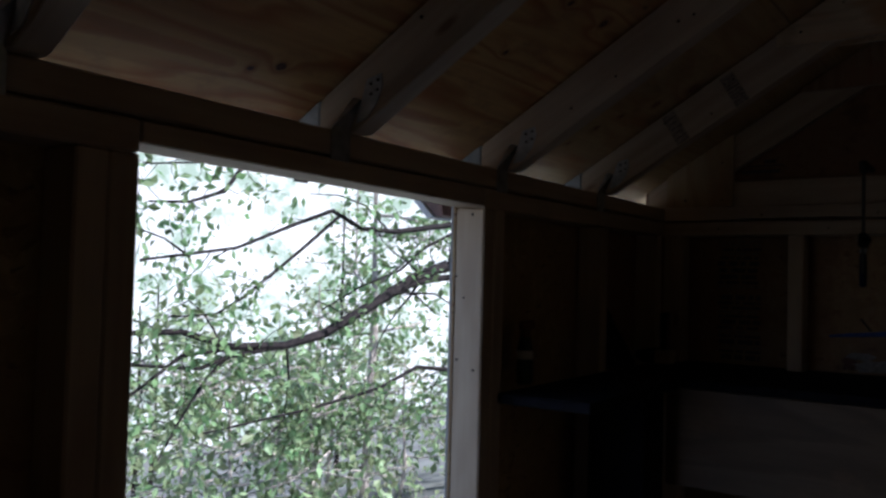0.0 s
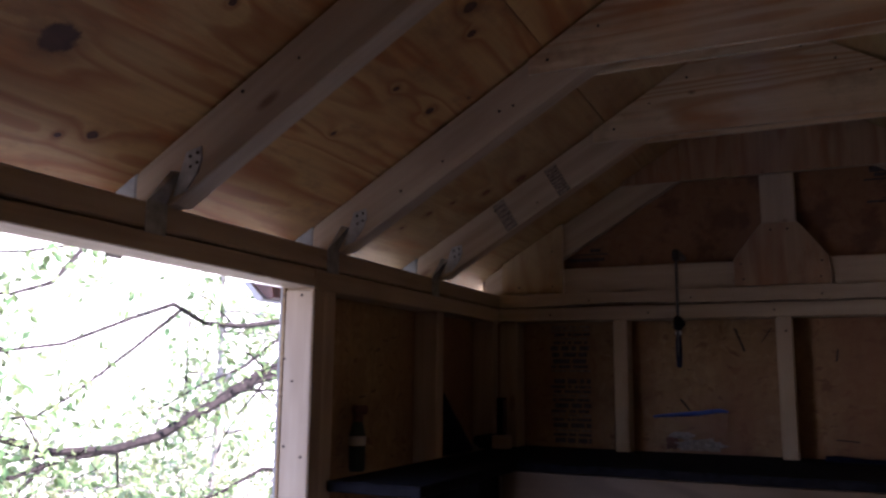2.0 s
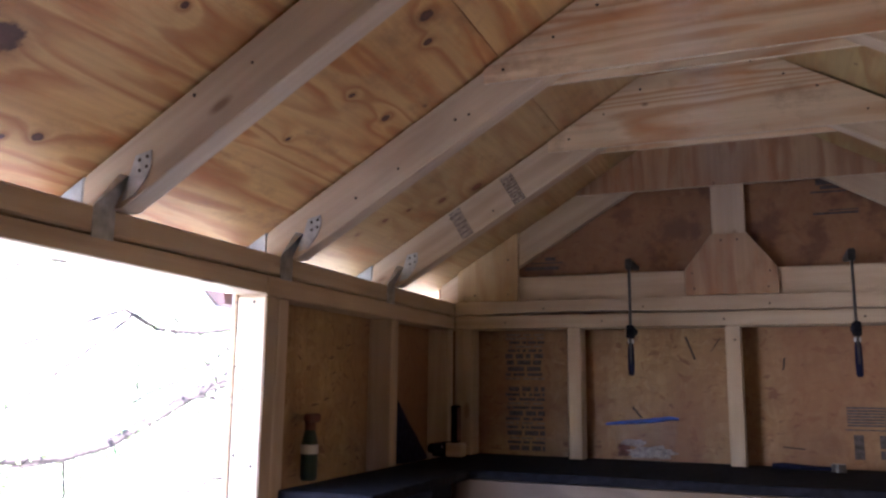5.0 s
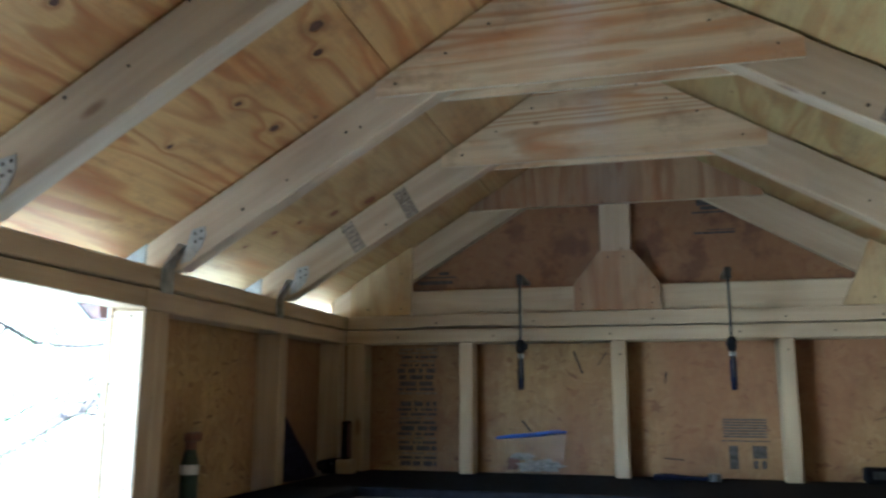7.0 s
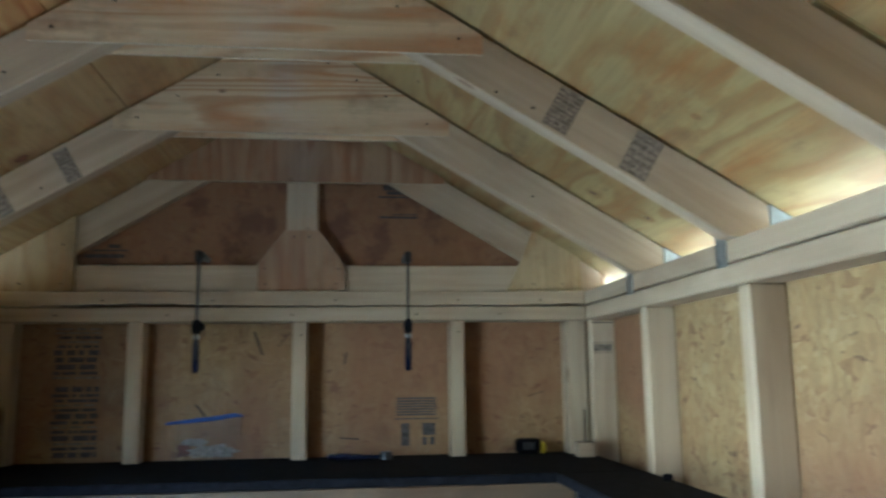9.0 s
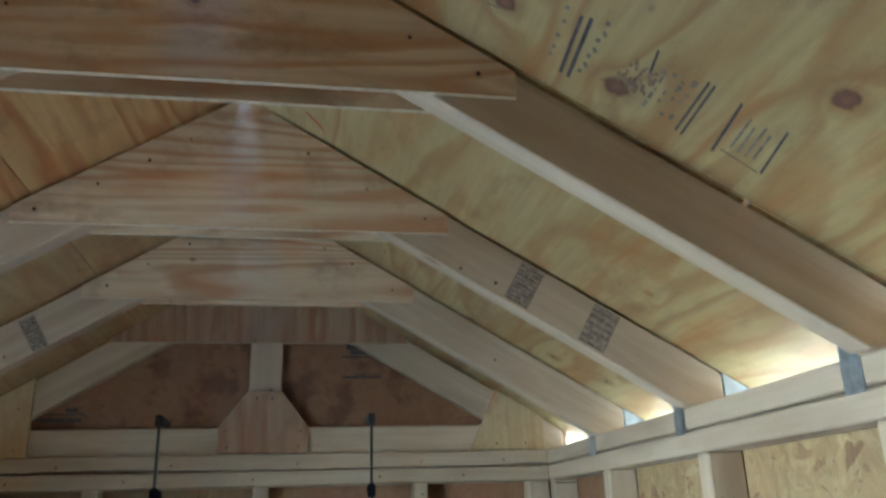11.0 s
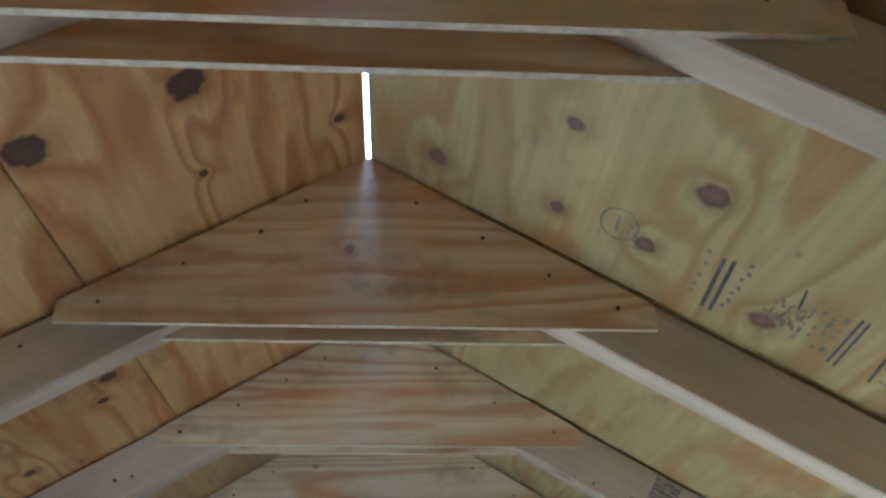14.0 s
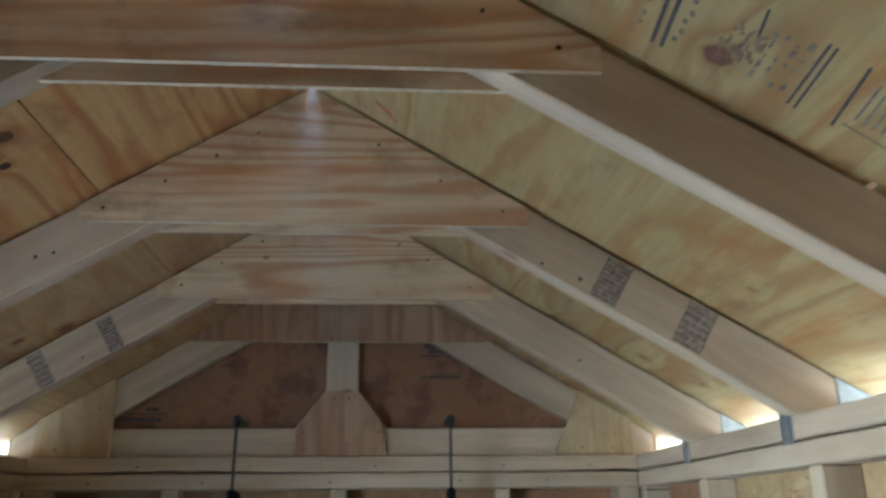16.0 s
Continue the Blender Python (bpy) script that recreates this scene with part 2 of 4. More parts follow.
def backdrop_glow():
    """Added glow that whitens the far distance, faintly mottled as by distant woods."""
    m = bpy.data.materials.new("glowing_backdrop")
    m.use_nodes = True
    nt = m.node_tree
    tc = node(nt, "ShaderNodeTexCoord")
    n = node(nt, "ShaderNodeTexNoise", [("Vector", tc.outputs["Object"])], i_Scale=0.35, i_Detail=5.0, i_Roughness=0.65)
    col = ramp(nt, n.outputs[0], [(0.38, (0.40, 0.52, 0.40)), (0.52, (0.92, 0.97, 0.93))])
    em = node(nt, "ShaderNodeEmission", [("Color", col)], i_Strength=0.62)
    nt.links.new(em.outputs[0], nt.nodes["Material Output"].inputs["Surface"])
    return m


def leaf_material(name, colour):
    m, nt, b = mat_new(name, 0.55)
    geo = node(nt, "ShaderNodeNewGeometry")
    hsv = node(nt, "ShaderNodeHueSaturation")
    hsv.inputs["Color"].default_value = (*colour, 1)
    r = geo.outputs["Random Per Island"]
    nt.links.new(math_n(nt, "ADD", math_n(nt, "MULTIPLY", r, 0.06), 0.47), hsv.inputs["Hue"])
    nt.links.new(math_n(nt, "ADD", math_n(nt, "MULTIPLY", r, 0.9), 0.55), hsv.inputs["Value"])
    nt.links.new(hsv.outputs[0], b.inputs["Base Color"])
    tr = node(nt, "ShaderNodeBsdfTranslucent", [("Color", hsv.outputs[0])])
    mix = node(nt, "ShaderNodeMixShader", [(1, b.outputs[0]), (2, tr.outputs[0])])
    mix.inputs[0].default_value = 0.5
    nt.links.new(mix.outputs[0], nt.nodes["Material Output"].inputs["Surface"])
    return m


PINE = {a: pine(a) for a in ("x", "y", "z", "left", "right")}
KNOTS_L = [(-0.319, -1.58, 2.134, 0.021), (-0.182, -1.588, 2.214, 0.02), (-0.045, -1.442, 2.294, 0.007), (-0.192, -1.446, 2.208, 0.006),
           (-0.682, -1.569, 1.922, 0.022), (-0.529, -1.055, 2.011, 0.0055), (-0.527, -0.932, 2.013, 0.0085), (-0.782, -1.427, 1.864, 0.008), (-0.377, -1.104, 2.1, 0.012),
           (-0.553, -1.434, 0, 0.006), (-0.638, -1.069, 0, 0.005), (-0.400, -1.043, 0, 0.008), (-0.798, -1.467, 0, 0.005),
           (-0.755, -0.600, 0, 0.006), (-0.700, -0.575, 0, 0.008), (-0.655, -0.545, 0, 0.006), (-0.600, -0.480, 0, 0.010), (-0.535, -0.425, 0, 0.014)]
KNOTS_R = [(0.078, -1.413, 2.274, 0.015), (0.209, -1.573, 2.198, 0.012), (0.216, -1.428, 2.194, 0.012), (0.339, -1.562, 2.12, 0.018),
           (0.308, -1.438, 2.137, 0.013), (0.597, -1.558, 1.972, 0.015), (0.44, -1.405, 2.064, 0.016), (0.643, -0.468, 1.945, 0.010), (0.747, -0.504, 1.884, 0.009), (0.476, -0.410, 2.042, 0.010), (0.644, -0.985, 1.944, 0.005)]
KNOTS_L = [(x, y, roof_z(x), r) for x, y, z, r in KNOTS_L]
PLY_L = plywood("roof_ply_orange", "y", (0.66, 0.425, 0.175), (0.41, 0.165, 0.05), 0.95, KNOTS_L, bands=11.0, stretch=(0.75, 6.5))
PLY_L2 = plywood("roof_ply_tan", "y", (0.54, 0.39, 0.195), (0.40, 0.225, 0.10), 0.65, KNOTS_L, bands=7.0, stretch=(0.6, 6.0), heart_colour=(0.17, 0.06, 0.035))
PLY_R = plywood("roof_ply_yellow", "y", (0.425, 0.325, 0.145), (0.30, 0.155, 0.05), 0.9, KNOTS_R, bands=8.0, heart_colour=(0.115, 0.05, 0.032))
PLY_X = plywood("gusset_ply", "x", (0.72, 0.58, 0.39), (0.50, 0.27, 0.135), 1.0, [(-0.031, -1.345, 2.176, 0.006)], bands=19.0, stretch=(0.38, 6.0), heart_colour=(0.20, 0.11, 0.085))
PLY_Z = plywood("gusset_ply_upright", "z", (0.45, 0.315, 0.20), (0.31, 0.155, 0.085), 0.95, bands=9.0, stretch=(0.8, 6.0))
PLY_H = plywood("heel_ply", "z", (0.49, 0.38, 0.22), (0.36, 0.225, 0.105), 0.75, bands=7.0)
# apron veneer coloured dark to carry the shade below the shelf top
PLY_A = plywood("shaded_apron_ply", "x", (0.115, 0.075, 0.045), (0.07, 0.040, 0.022), 0.9, bands=12.0)
PLY_F = plywood("floor_ply", "y", (0.30, 0.28, 0.25), (0.22, 0.19, 0.155), 0.6)
OSB = osb()
OSB_WARM = osb("warm_strand_board", 0.3)
# same strand board, toned redder and darker for the upper gable
OSB_RED = osb("reddened_strand_board", 1.0)
BLACK = plain("black_rubber", (0.007, 0.007, 0.010), 0.95, 0.0, 0.5, 60)
STEEL = plain("galvanised_steel", (0.42, 0.44, 0.46), 0.45, 0.9, 0.25, 60)
DARK_STEEL = plain("dark_steel", (0.06, 0.06, 0.065), 0.4, 0.8, 0.3, 80)
NAIL = plain("nail_head", (0.05, 0.04, 0.035), 0.5, 0.6)
INK = plain("stamp_ink", (0.075, 0.065, 0.065), 0.8, 0.0, 0.5, 90)
SMUDGE = plain("smudged_ink", (0.20, 0.135, 0.085), 0.8, 0.0, 0.4, 140)
INK2 = plain("faded_stamp_ink", (0.185, 0.15, 0.12), 0.8, 0.0, 0.5, 90)
INK3 = plain("smeared_ink", (0.30, 0.245, 0.20), 0.8, 0.0, 0.4, 120)
EDGE = plain("veneer_edge", (0.52, 0.43, 0.31), 0.7, 0.0, 0.2, 120)
SHINGLE = plain("asphalt_shingle", (0.05, 0.05, 0.052), 0.9, 0.0, 0.4, 200)
SIDING = plain("grey_siding", (0.30, 0.31, 0.32), 0.7, 0.0, 0.1, 20)
TAIL = plain("grey_tail", (0.36, 0.38, 0.38), 0.7, 0.0, 0.2, 40)
BARK = plain("bark", (0.013, 0.011, 0.010), 0.9, 0.0, 0.55, 26)
BARK2 = plain("pale_bark", (0.30, 0.27, 0.23), 0.9, 0.0, 0.45, 18)
GROUND = plain("leaf_litter", (0.115, 0.122, 0.108), 0.95, 0.0, 0.5, 2.0)
BACKDROP_GLOW = backdrop_glow()
LEAF = leaf_material("leaf_green", (0.13, 0.205, 0.08))
LEAF2 = leaf_material("leaf_grey_green", (0.21, 0.28, 0.13))


# ---- mesh helpers ----
def part(name, bm, material, parent=None, label=""):
    me = bpy.data.meshes.new(name)
    bm.normal_update()
    bm.to_mesh(me)
    bm.free()
    for mt in (material if isinstance(material, (list, tuple)) else [material]):
        me.materials.append(mt)
    ob = new(name, me)
    if parent is not None:
        ob.parent = parent
    return tagged(ob, label)


def thing(name, label, category, kind="", group="", at=(0, 0, 0)):
    e = new(name)
    e.empty_display_size = 0.1
    e.location = at
    return tagged(e, label, category, group, kind)


def add_box(bm, x0, x1, y0, y1, z0, z1, bevel=0.002):
    r = bmesh.ops.create_cube(bm, size=1.0)
    vs = r["verts"]
    for v in vs:
        v.co = Vector(((x0 + x1) / 2 + v.co.x * (x1 - x0), (y0 + y1) / 2 + v.co.y * (y1 - y0), (z0 + z1) / 2 + v.co.z * (z1 - z0)))
    if bevel:
        es = list({e for v in vs for e in v.link_edges})
        bmesh.ops.bevel(bm, geom=es, offset=bevel, segments=1, affect="EDGES")
    return bm


def box(x0, x1, y0, y1, z0, z1, bevel=0.002):
    return add_box(bmesh.new(), x0, x1, y0, y1, z0, z1, bevel)


def prism(poly, y0, y1, bevel=0.0015, side=0):
    """A board with the outline poly (x, z), between y0 and y1; its edges take the material slot `side`."""
    bm = bmesh.new()
    a = [bm.verts.new((x, y0, z)) for x, z in poly]
    c = [bm.verts.new((x, y1, z)) for x, z in poly]
    bm.faces.new(a)
    bm.faces.new(c[::-1])
    for i in range(len(poly)):
        j = (i + 1) % len(poly)
        f = bm.faces.new((a[j], a[i], c[i], c[j]))
        f.material_index = side
    bmesh.ops.recalc_face_normals(bm, faces=bm.faces)
    if bevel:
        bmesh.ops.bevel(bm, geom=list(bm.edges), offset=bevel, segments=1, affect="EDGES", material=-1)
    return bm


def disc(bm, centre, normal, r, h=0.0015, n=8):
    m = Matrix.Translation(Vector(centre) + Vector(normal).normalized() * h / 2) @ Vector(normal).to_track_quat("Z", "Y").to_matrix().to_4x4()
    bmesh.ops.create_cone(bm, cap_ends=True, segments=n, radius1=r, radius2=r * 0.8, depth=h, matrix=m)
    return bm


def tube(bm, pts, radii, n=8):
    pts = [Vector(p) for p in pts]
    rings = []
    for i, p in enumerate(pts):
        d = (pts[min(i + 1, len(pts) - 1)] - pts[max(i - 1, 0)]).normalized()
        q = d.to_track_quat("Z", "Y")
        rings.append([bm.verts.new(p + q @ Vector((math.cos(2 * math.pi * k / n) * radii[i], math.sin(2 * math.pi * k / n) * radii[i], 0))) for k in range(n)])
    for a, c in zip(rings, rings[1:]):
        for k in range(n):
            bm.faces.new((a[k], a[(k + 1) % n], c[(k + 1) % n], c[k]))
    bm.faces.new(rings[0][::-1])
    bm.faces.new(rings[-1])
    return bm


NAIL_ME = bpy.data.meshes.new("nail")
bm = disc(bmesh.new(), (0, 0, 0), (0, -1, 0), 0.0028, 0.0012, 8)
bm.to_mesh(NAIL_ME)
bm.free()
NAIL_ME.materials.append(NAIL)


def nail(parent, x, y, z):
    ob = new("nail", NAIL_ME)
    ob.parent, ob.location = parent, (x, y, z)
    ob.scale = [random.uniform(0.8, 1.15)] * 3


# ---- floor, ground ----
floor = tagged(part("floor", box(-XO, XO, YB - 0.07, YO, -0.02, 0.0), PLY_F), "bare worn plywood shed floor", "floor", kind="structure")
bm = bmesh.new()
G = [-900, -500, -250, -120, -60, -30, -18, -12, -8, -5, -3, 0, 3, 8, 20, 60, 200, 900]
grid = [[bm.verts.new((x, y, -0.22 - 0.25 * max(0, -3 - x) + 0.05 * math.sin(1.3 * y + 0.7 * x))) for y in G] for x in G]
for a, c in zip(grid, grid[1:]):
    for k in range(len(G) - 1):
        bm.faces.new((a[k], c[k], c[k + 1], a[k + 1]))
tagged(part("ground", bm, GROUND), "leaf-littered woodland ground falling away from the shed", "ground", kind="structure")
# curved sheet that glows by itself, added to whiten the gaps between leaves
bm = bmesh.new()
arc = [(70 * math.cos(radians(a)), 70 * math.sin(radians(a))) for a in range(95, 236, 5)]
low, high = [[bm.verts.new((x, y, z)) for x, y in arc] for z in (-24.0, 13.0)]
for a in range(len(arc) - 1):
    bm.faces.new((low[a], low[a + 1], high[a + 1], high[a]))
tagged(part("backdrop", bm, BACKDROP_GLOW), "glowing sheet added beyond the trees as bright distance", "backdrop", kind="structure")
tagged(part("floor_frame", box(-XO, XO, YB - 0.07, YO, -0.22, -0.02), PINE["x"]), "timber floor frame under the shed", "foundation", kind="structure")


# ---- walls ----
def stud(parent, x0, x1, y0, y1, z0=0.038, z1=ZP0, axis="z"):
    return part("stud", box(x0, x1, y0, y1, z0, z1, 0.003), PINE[axis], parent)


def gable_boards(y0, y1, z0=0.0):
    return prism([(-XO - 0.012, z0), (XO + 0.012, z0), (XO + 0.012, roof_z(XO + 0.012)), (RX, RIDGE - 0.001), (-XO - 0.012, roof_z(-XO - 0.012))], y0, y1, 0)


wn_ = thing("wall_north", "gable wall of strand board on pine studs", "wall", "structure")
part("panel", box(-XO - 0.012, XO + 0.012, YO, YO + 0.012, 0.0, ZP1, 0), OSB_WARM, wn_)
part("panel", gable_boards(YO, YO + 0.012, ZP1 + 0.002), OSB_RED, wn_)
part("siding", gable_boards(YO + 0.013, YO + 0.025), SIDING, wn_)
for cx in (-0.406, 0.0, 0.406):
    stud(wn_, cx - 0.019, cx + 0.019, YG, YO - 0.002)
for sx in (-1, 1):
    a, c = sorted((sx * 0.698, sx * 0.752))
    stud(wn_, a, c, YG + 0.002, YO - 0.002)
part("bottom_plate", box(-XI, XI, YG, YO - 0.002, 0.0, 0.037), PINE["x"], wn_)
part("lower_plate", box(-XI - 0.0, XI + 0.0, YG, YO - 0.002, ZP0, ZP1 - 0.001, 0.003), PINE["x"], wn_)
crown = [(-0.752 + 0.047 * i, ZP1 + 0.0025 + 0.0055 * max(0.0, math.sin(5.2 * (-0.752 + 0.047 * i) + 3.6)) ** 2 + 0.0012 * math.sin(2.9 * i)) for i in range(33)]
part("upper_plate", prism(crown + [(0.752, ZP2), (-0.752, ZP2)], YG + 0.004, YO - 0.002, 0), PINE["x"], wn_)

for x in (-0.60, -0.33, -0.02, 0.30, 0.52):
    nail(wn_, x, YG - 0.0002, ZP0 + 0.018)
    nail(wn_, x + 0.11, YG + 0.0018, ZP1 + 0.016)
nail(wn_, 0.004, YG - 0.0002, 1.665)
nail(wn_, 0.41, YG - 0.0002, 1.672)

ws_ = thing("wall_south", "back gable wall of strand board on pine studs", "wall", "structure")
part("panel", gable_boards(YB - 0.078, YB - 0.066), OSB, ws_)
part("siding", gable_boards(YB - 0.091, YB - 0.079), SIDING, ws_)
for cx in (-0.73, -0.406, 0.0, 0.406, 0.73):
    stud(ws_, cx - 0.019, cx + 0.019, YB - 0.065, YB)
part("lower_plate", box(-XI, XI, YB - 0.065, YB, ZP0, ZP2, 0.003), PINE["x"], ws_)

LEFT_STUDS = [(-0.04, -0.001), (-0.409, -0.371), (-0.90, -0.862), (DOOR1, -0.901), (DOOR0 - 0.037, DOOR0), (DOOR0 - 0.076, DOOR0 - 0.038), (-2.21, -2.172), (-2.66, -2.62), (-2.998, -2.96)]
RIGHT_STUDS = [(-0.04, -0.001), (-0.44, -0.402), (-0.89, -0.852), (-1.34, -1.302), (-1.79, -1.752), (-2.24, -2.202), (-2.66, -2.62), (-2.998, -2.96)]
for side, sx, studs in (("west", -1, LEFT_STUDS), ("east", 1, RIGHT_STUDS)):
    w = thing("wall_" + side, "side wall of strand board on pine studs" + (" with an open doorway" if sx < 0 else ""), "wall", "structure")
    xa, xb = sorted((sx * XI, sx * XO))
    for a, c in studs:
        stud(w, xa + (0.001 if sx > 0 else 0), xb - (0.001 if sx < 0 else 0), a, c)
    spans = [(YB - 0.066, DOOR0), (DOOR1, YO)] if sx < 0 else [(YB - 0.066, -1.32), (-1.318, YO)]
    pa, pb = sorted((sx * (XO + 0.001), sx * (XO + 0.006)))
    qa, qb = sorted((sx * (XO + 0.0065), sx * (XO + 0.011)))
    for a, c in spans:
        part("panel", box(pa, pb, a, c, 0.0, ZP2 - 0.01, 0), OSB, w)
        part("siding", box(qa, qb, a, c, -0.05, ZP2 - 0.01, 0), SIDING, w)
        part("bottom_plate", box(xa, xb, a + 0.001, c - 0.07, 0.0, 0.037), PINE["y"], w)
    if sx < 0:
        part("panel", box(pa, pb, DOOR0, DOOR1, ZP0 + 0.014, ZP2 - 0.01, 0), OSB, w)
    if sx < 0:
        for a, c in ((YB, DOOR0 - 0.001), (DOOR1 + 0.001, YO)):
            part("lower_plate", box(xa, xb, a, c, ZP0 + 0.0005, ZP1 - 0.001, 0.003), PINE["y"], w)
        bm = box(xa, xb - 0.0005, DOOR0, DOOR1, ZP0 + 0.003, ZP1 - 0.0015, 0.002)
        for v in bm.verts:
            if v.co.z < ZP0 + 0.02:
                v.co.z += 0.012 * (DOOR1 - v.co.y)
        part("header", bm, PINE["y"], w)
    else:
        part("lower_plate", box(xa, xb, YB, YO, ZP0 + 0.0005, ZP1 - 0.001, 0.003), PINE["y"], w)
    part("upper_plate", box(xa, xb, YB, YO, ZP1 + 0.0025, ZP2, 0.003), PINE["y"], w)

for x, z in [(-0.795, 1.533), (-0.808, 1.417), (-0.771, 1.4), (-0.813, 1.573), (-0.78, 1.689)]:
    nail(bpy.data.objects["wall_west"], x, DOOR1 - 0.0002, z)

# ---- roof ----
def slope_slab(x0, x1, y0, y1, lift, thick):
    return prism([(x0, roof_z(x0) + lift), (x1, roof_z(x1) + lift), (x1, roof_z(x1) + lift + thick), (x0, roof_z(x0) + lift + thick)], y0, y1, 0)


for side, sx, mt in (("west", -1, PLY_L), ("east", 1, PLY_R)):
    r = thing("roof_" + side, "roof slope of bare knotty plywood under shingles", "roof", "structure")
    if sx < 0:
        runs = [(RX - 0.0032, -0.338), (-0.3405, -0.96)]
        rows = [(YB - 0.2, -2.702), (-2.698, -0.8465), (-0.8450, 0.2)]
    else:
        # east overhang, out of view, lengthened to cut light under the eave
        runs = [(RX + 0.0032, 1.02)]
        rows = [(YB - 0.2, -2.702), (-2.698, -1.3415), (-1.3393, 0.2)]
    for x0, x1 in runs:
        for a, c in rows:
            if sx > 0 and c > 0:            # a chipped edge lets a spark of daylight in over the third truss
                bm = slope_slab(x0, 0.613, a, c, 0.0, 0.013)
                for q in ((0.613, 0.619, -1.308, c), (0.619, x1, a, c)):
                    more = slope_slab(*q, 0.0, 0.013)
                    me = bpy.data.meshes.new("chip")
                    more.to_mesh(me)
                    more.free()
                    bm.from_mesh(me)
                    bpy.data.meshes.remove(me)
            else:
                bm = slope_slab(x0, x1, a, c, 0.0, 0.013)
            part("panel", bm, PLY_L2 if sx < 0 and a > -1 else mt, r)
    # unseen board added to narrow the light that enters under the eave
    if sx > 0:
        part("fascia", box(1.002, 1.019, YB - 0.19, 0.19, roof_z(1.019) - 0.068, roof_z(1.019) - 0.002, 0.002), PINE["y"], r, "unseen pine board added under the eave to cut light")
    if sx < 0:
        part("shingles", slope_slab(RX - 0.0042, -0.97, YB - 0.21, 0.21, 0.014, 0.008), SHINGLE, r)
    else:
        # a short slot in the covering lets daylight through beside the third truss
        for x0, x1, a, c in ((RX + 0.0042, 1.03, YB - 0.21, -1.3255), (RX + 0.0042, 1.03, -1.302, 0.21), (RX + 0.0042, 0.611, -1.3255, -1.302), (0.620, 1.03, -1.3255, -1.302)):
            part("shingles", slope_slab(x0, x1, a, c, 0.014, 0.008), SHINGLE, r)


# ---- trusses ----
def rafter(parent, sx, y0, y1, end=0.812):
    top = lambda x: roof_z(sx * x if x != RX else x) - 0.006
    low = lambda x: roof_z(sx * x if x != RX else x) - RAFT
    # seat on the plate, plumb end with its upper corner worn off
    poly = [(RX + sx * 0.001, top(RX)), (RX + sx * 0.001, low(RX)), (RX + sx * (RIDGE - RAFT - ZP2 - 0.001) / (SLOPE_W if sx < 0 else SLOPE), ZP2 + 0.001), (sx * end, ZP2 + 0.001), (sx * end, top(end) - 0.005), (sx * (end - 0.004), top(end - 0.004))]
    return part("rafter", prism(poly, y0, y1, 0.0018), PINE["left" if sx < 0 else "right"], parent)


def tail(parent, sx, y0, y1):
    a, c = sx * 0.8145, sx * 0.868
    # separate grey piece beyond the rafter's plumb end
    poly = [(a, ZP2 + 0.001), (c, roof_z(c) - 0.092), (c, roof_z(c) - 0.002), (a, roof_z(a) - 0.002)]
    return part("tail", prism(poly, y0 + 0.002, y1 - 0.002, 0.002), TAIL, parent, "grey rafter tail")


def hurricane_tie(parent, sx, cy, near):
    """Galvanised tie: a strap on the plate's face that twists up on to the rafter's near or far side."""
    ny = -1 if near else 1
    bm = bmesh.new()
    x = sx * XI
    a, c = sorted((x, x - sx * 0.0016))
    ya, yb = sorted((cy + ny * 0.055, cy + ny * 0.016))
    if not near:
        ya, yb = cy + 0.018, cy + 0.056
    add_box(bm, a, c, ya, yb, ZP1 - 0.004, ZP2 - 0.001, 0)
    e = 0.0012 * ny
    pts = [(x - sx * 0.001, ya, ZP2 - 0.002), (x - sx * 0.001, yb, ZP2 - 0.002), (x - sx * 0.026, cy + ny * 0.0205, ZP2 + 0.046), (x - sx * 0.010, cy + ny * 0.0205, ZP2 + 0.050)]
    top = [bm.verts.new(p) for p in pts]
    bot = [bm.verts.new((p[0] + sx * 0.0016, p[1] + e, p[2])) for p in pts]
    bm.faces.new(top), bm.faces.new(bot[::-1])
    for i in range(4):
        bm.faces.new((top[i], bot[i], bot[(i + 1) % 4], top[(i + 1) % 4]))
    bmesh.ops.recalc_face_normals(bm, faces=bm.faces)
    strap = part("tie", bm, STEEL, parent, "galvanised hurricane tie")
    if not near:
        return
    zc = roof_z(sx * 0.70) - RAFT + 0.002
    poly = [(sx * 0.738, ZP2 + 0.012), (sx * 0.716, ZP2 + 0.018), (sx * 0.697, zc + 0.016), (sx * 0.690, zc + 0.036), (sx * 0.692, zc + 0.054), (sx * 0.718, zc + 0.048)]
    part("tie_plate", prism(poly, cy - 0.0212, cy - 0.0195, 0), STEEL, strap)
    for px, pz in ((0.698, zc + 0.045), (0.711, zc + 0.041), (0.698, zc + 0.031), (0.710, zc + 0.026)):
        part("hole", disc(bmesh.new(), (sx * px, cy - 0.0213, pz), (0, -1, 0), 0.0030, 0.0008, 6), NAIL, strap)


def ink_on(parent, bars, material, name="stamp"):
    """Printed marks: thin bars given as corner, along, across vectors."""
    bm = bmesh.new()
    for o, u, v in bars:
        o, u, v = Vector(o), Vector(u), Vector(v)
        bm.faces.new([bm.verts.new(p) for p in (o, o + u, o + u + v, o + v)])
    return tagged(part(name, bm, material, parent, "black printed grade stamp"), kind="stuff")


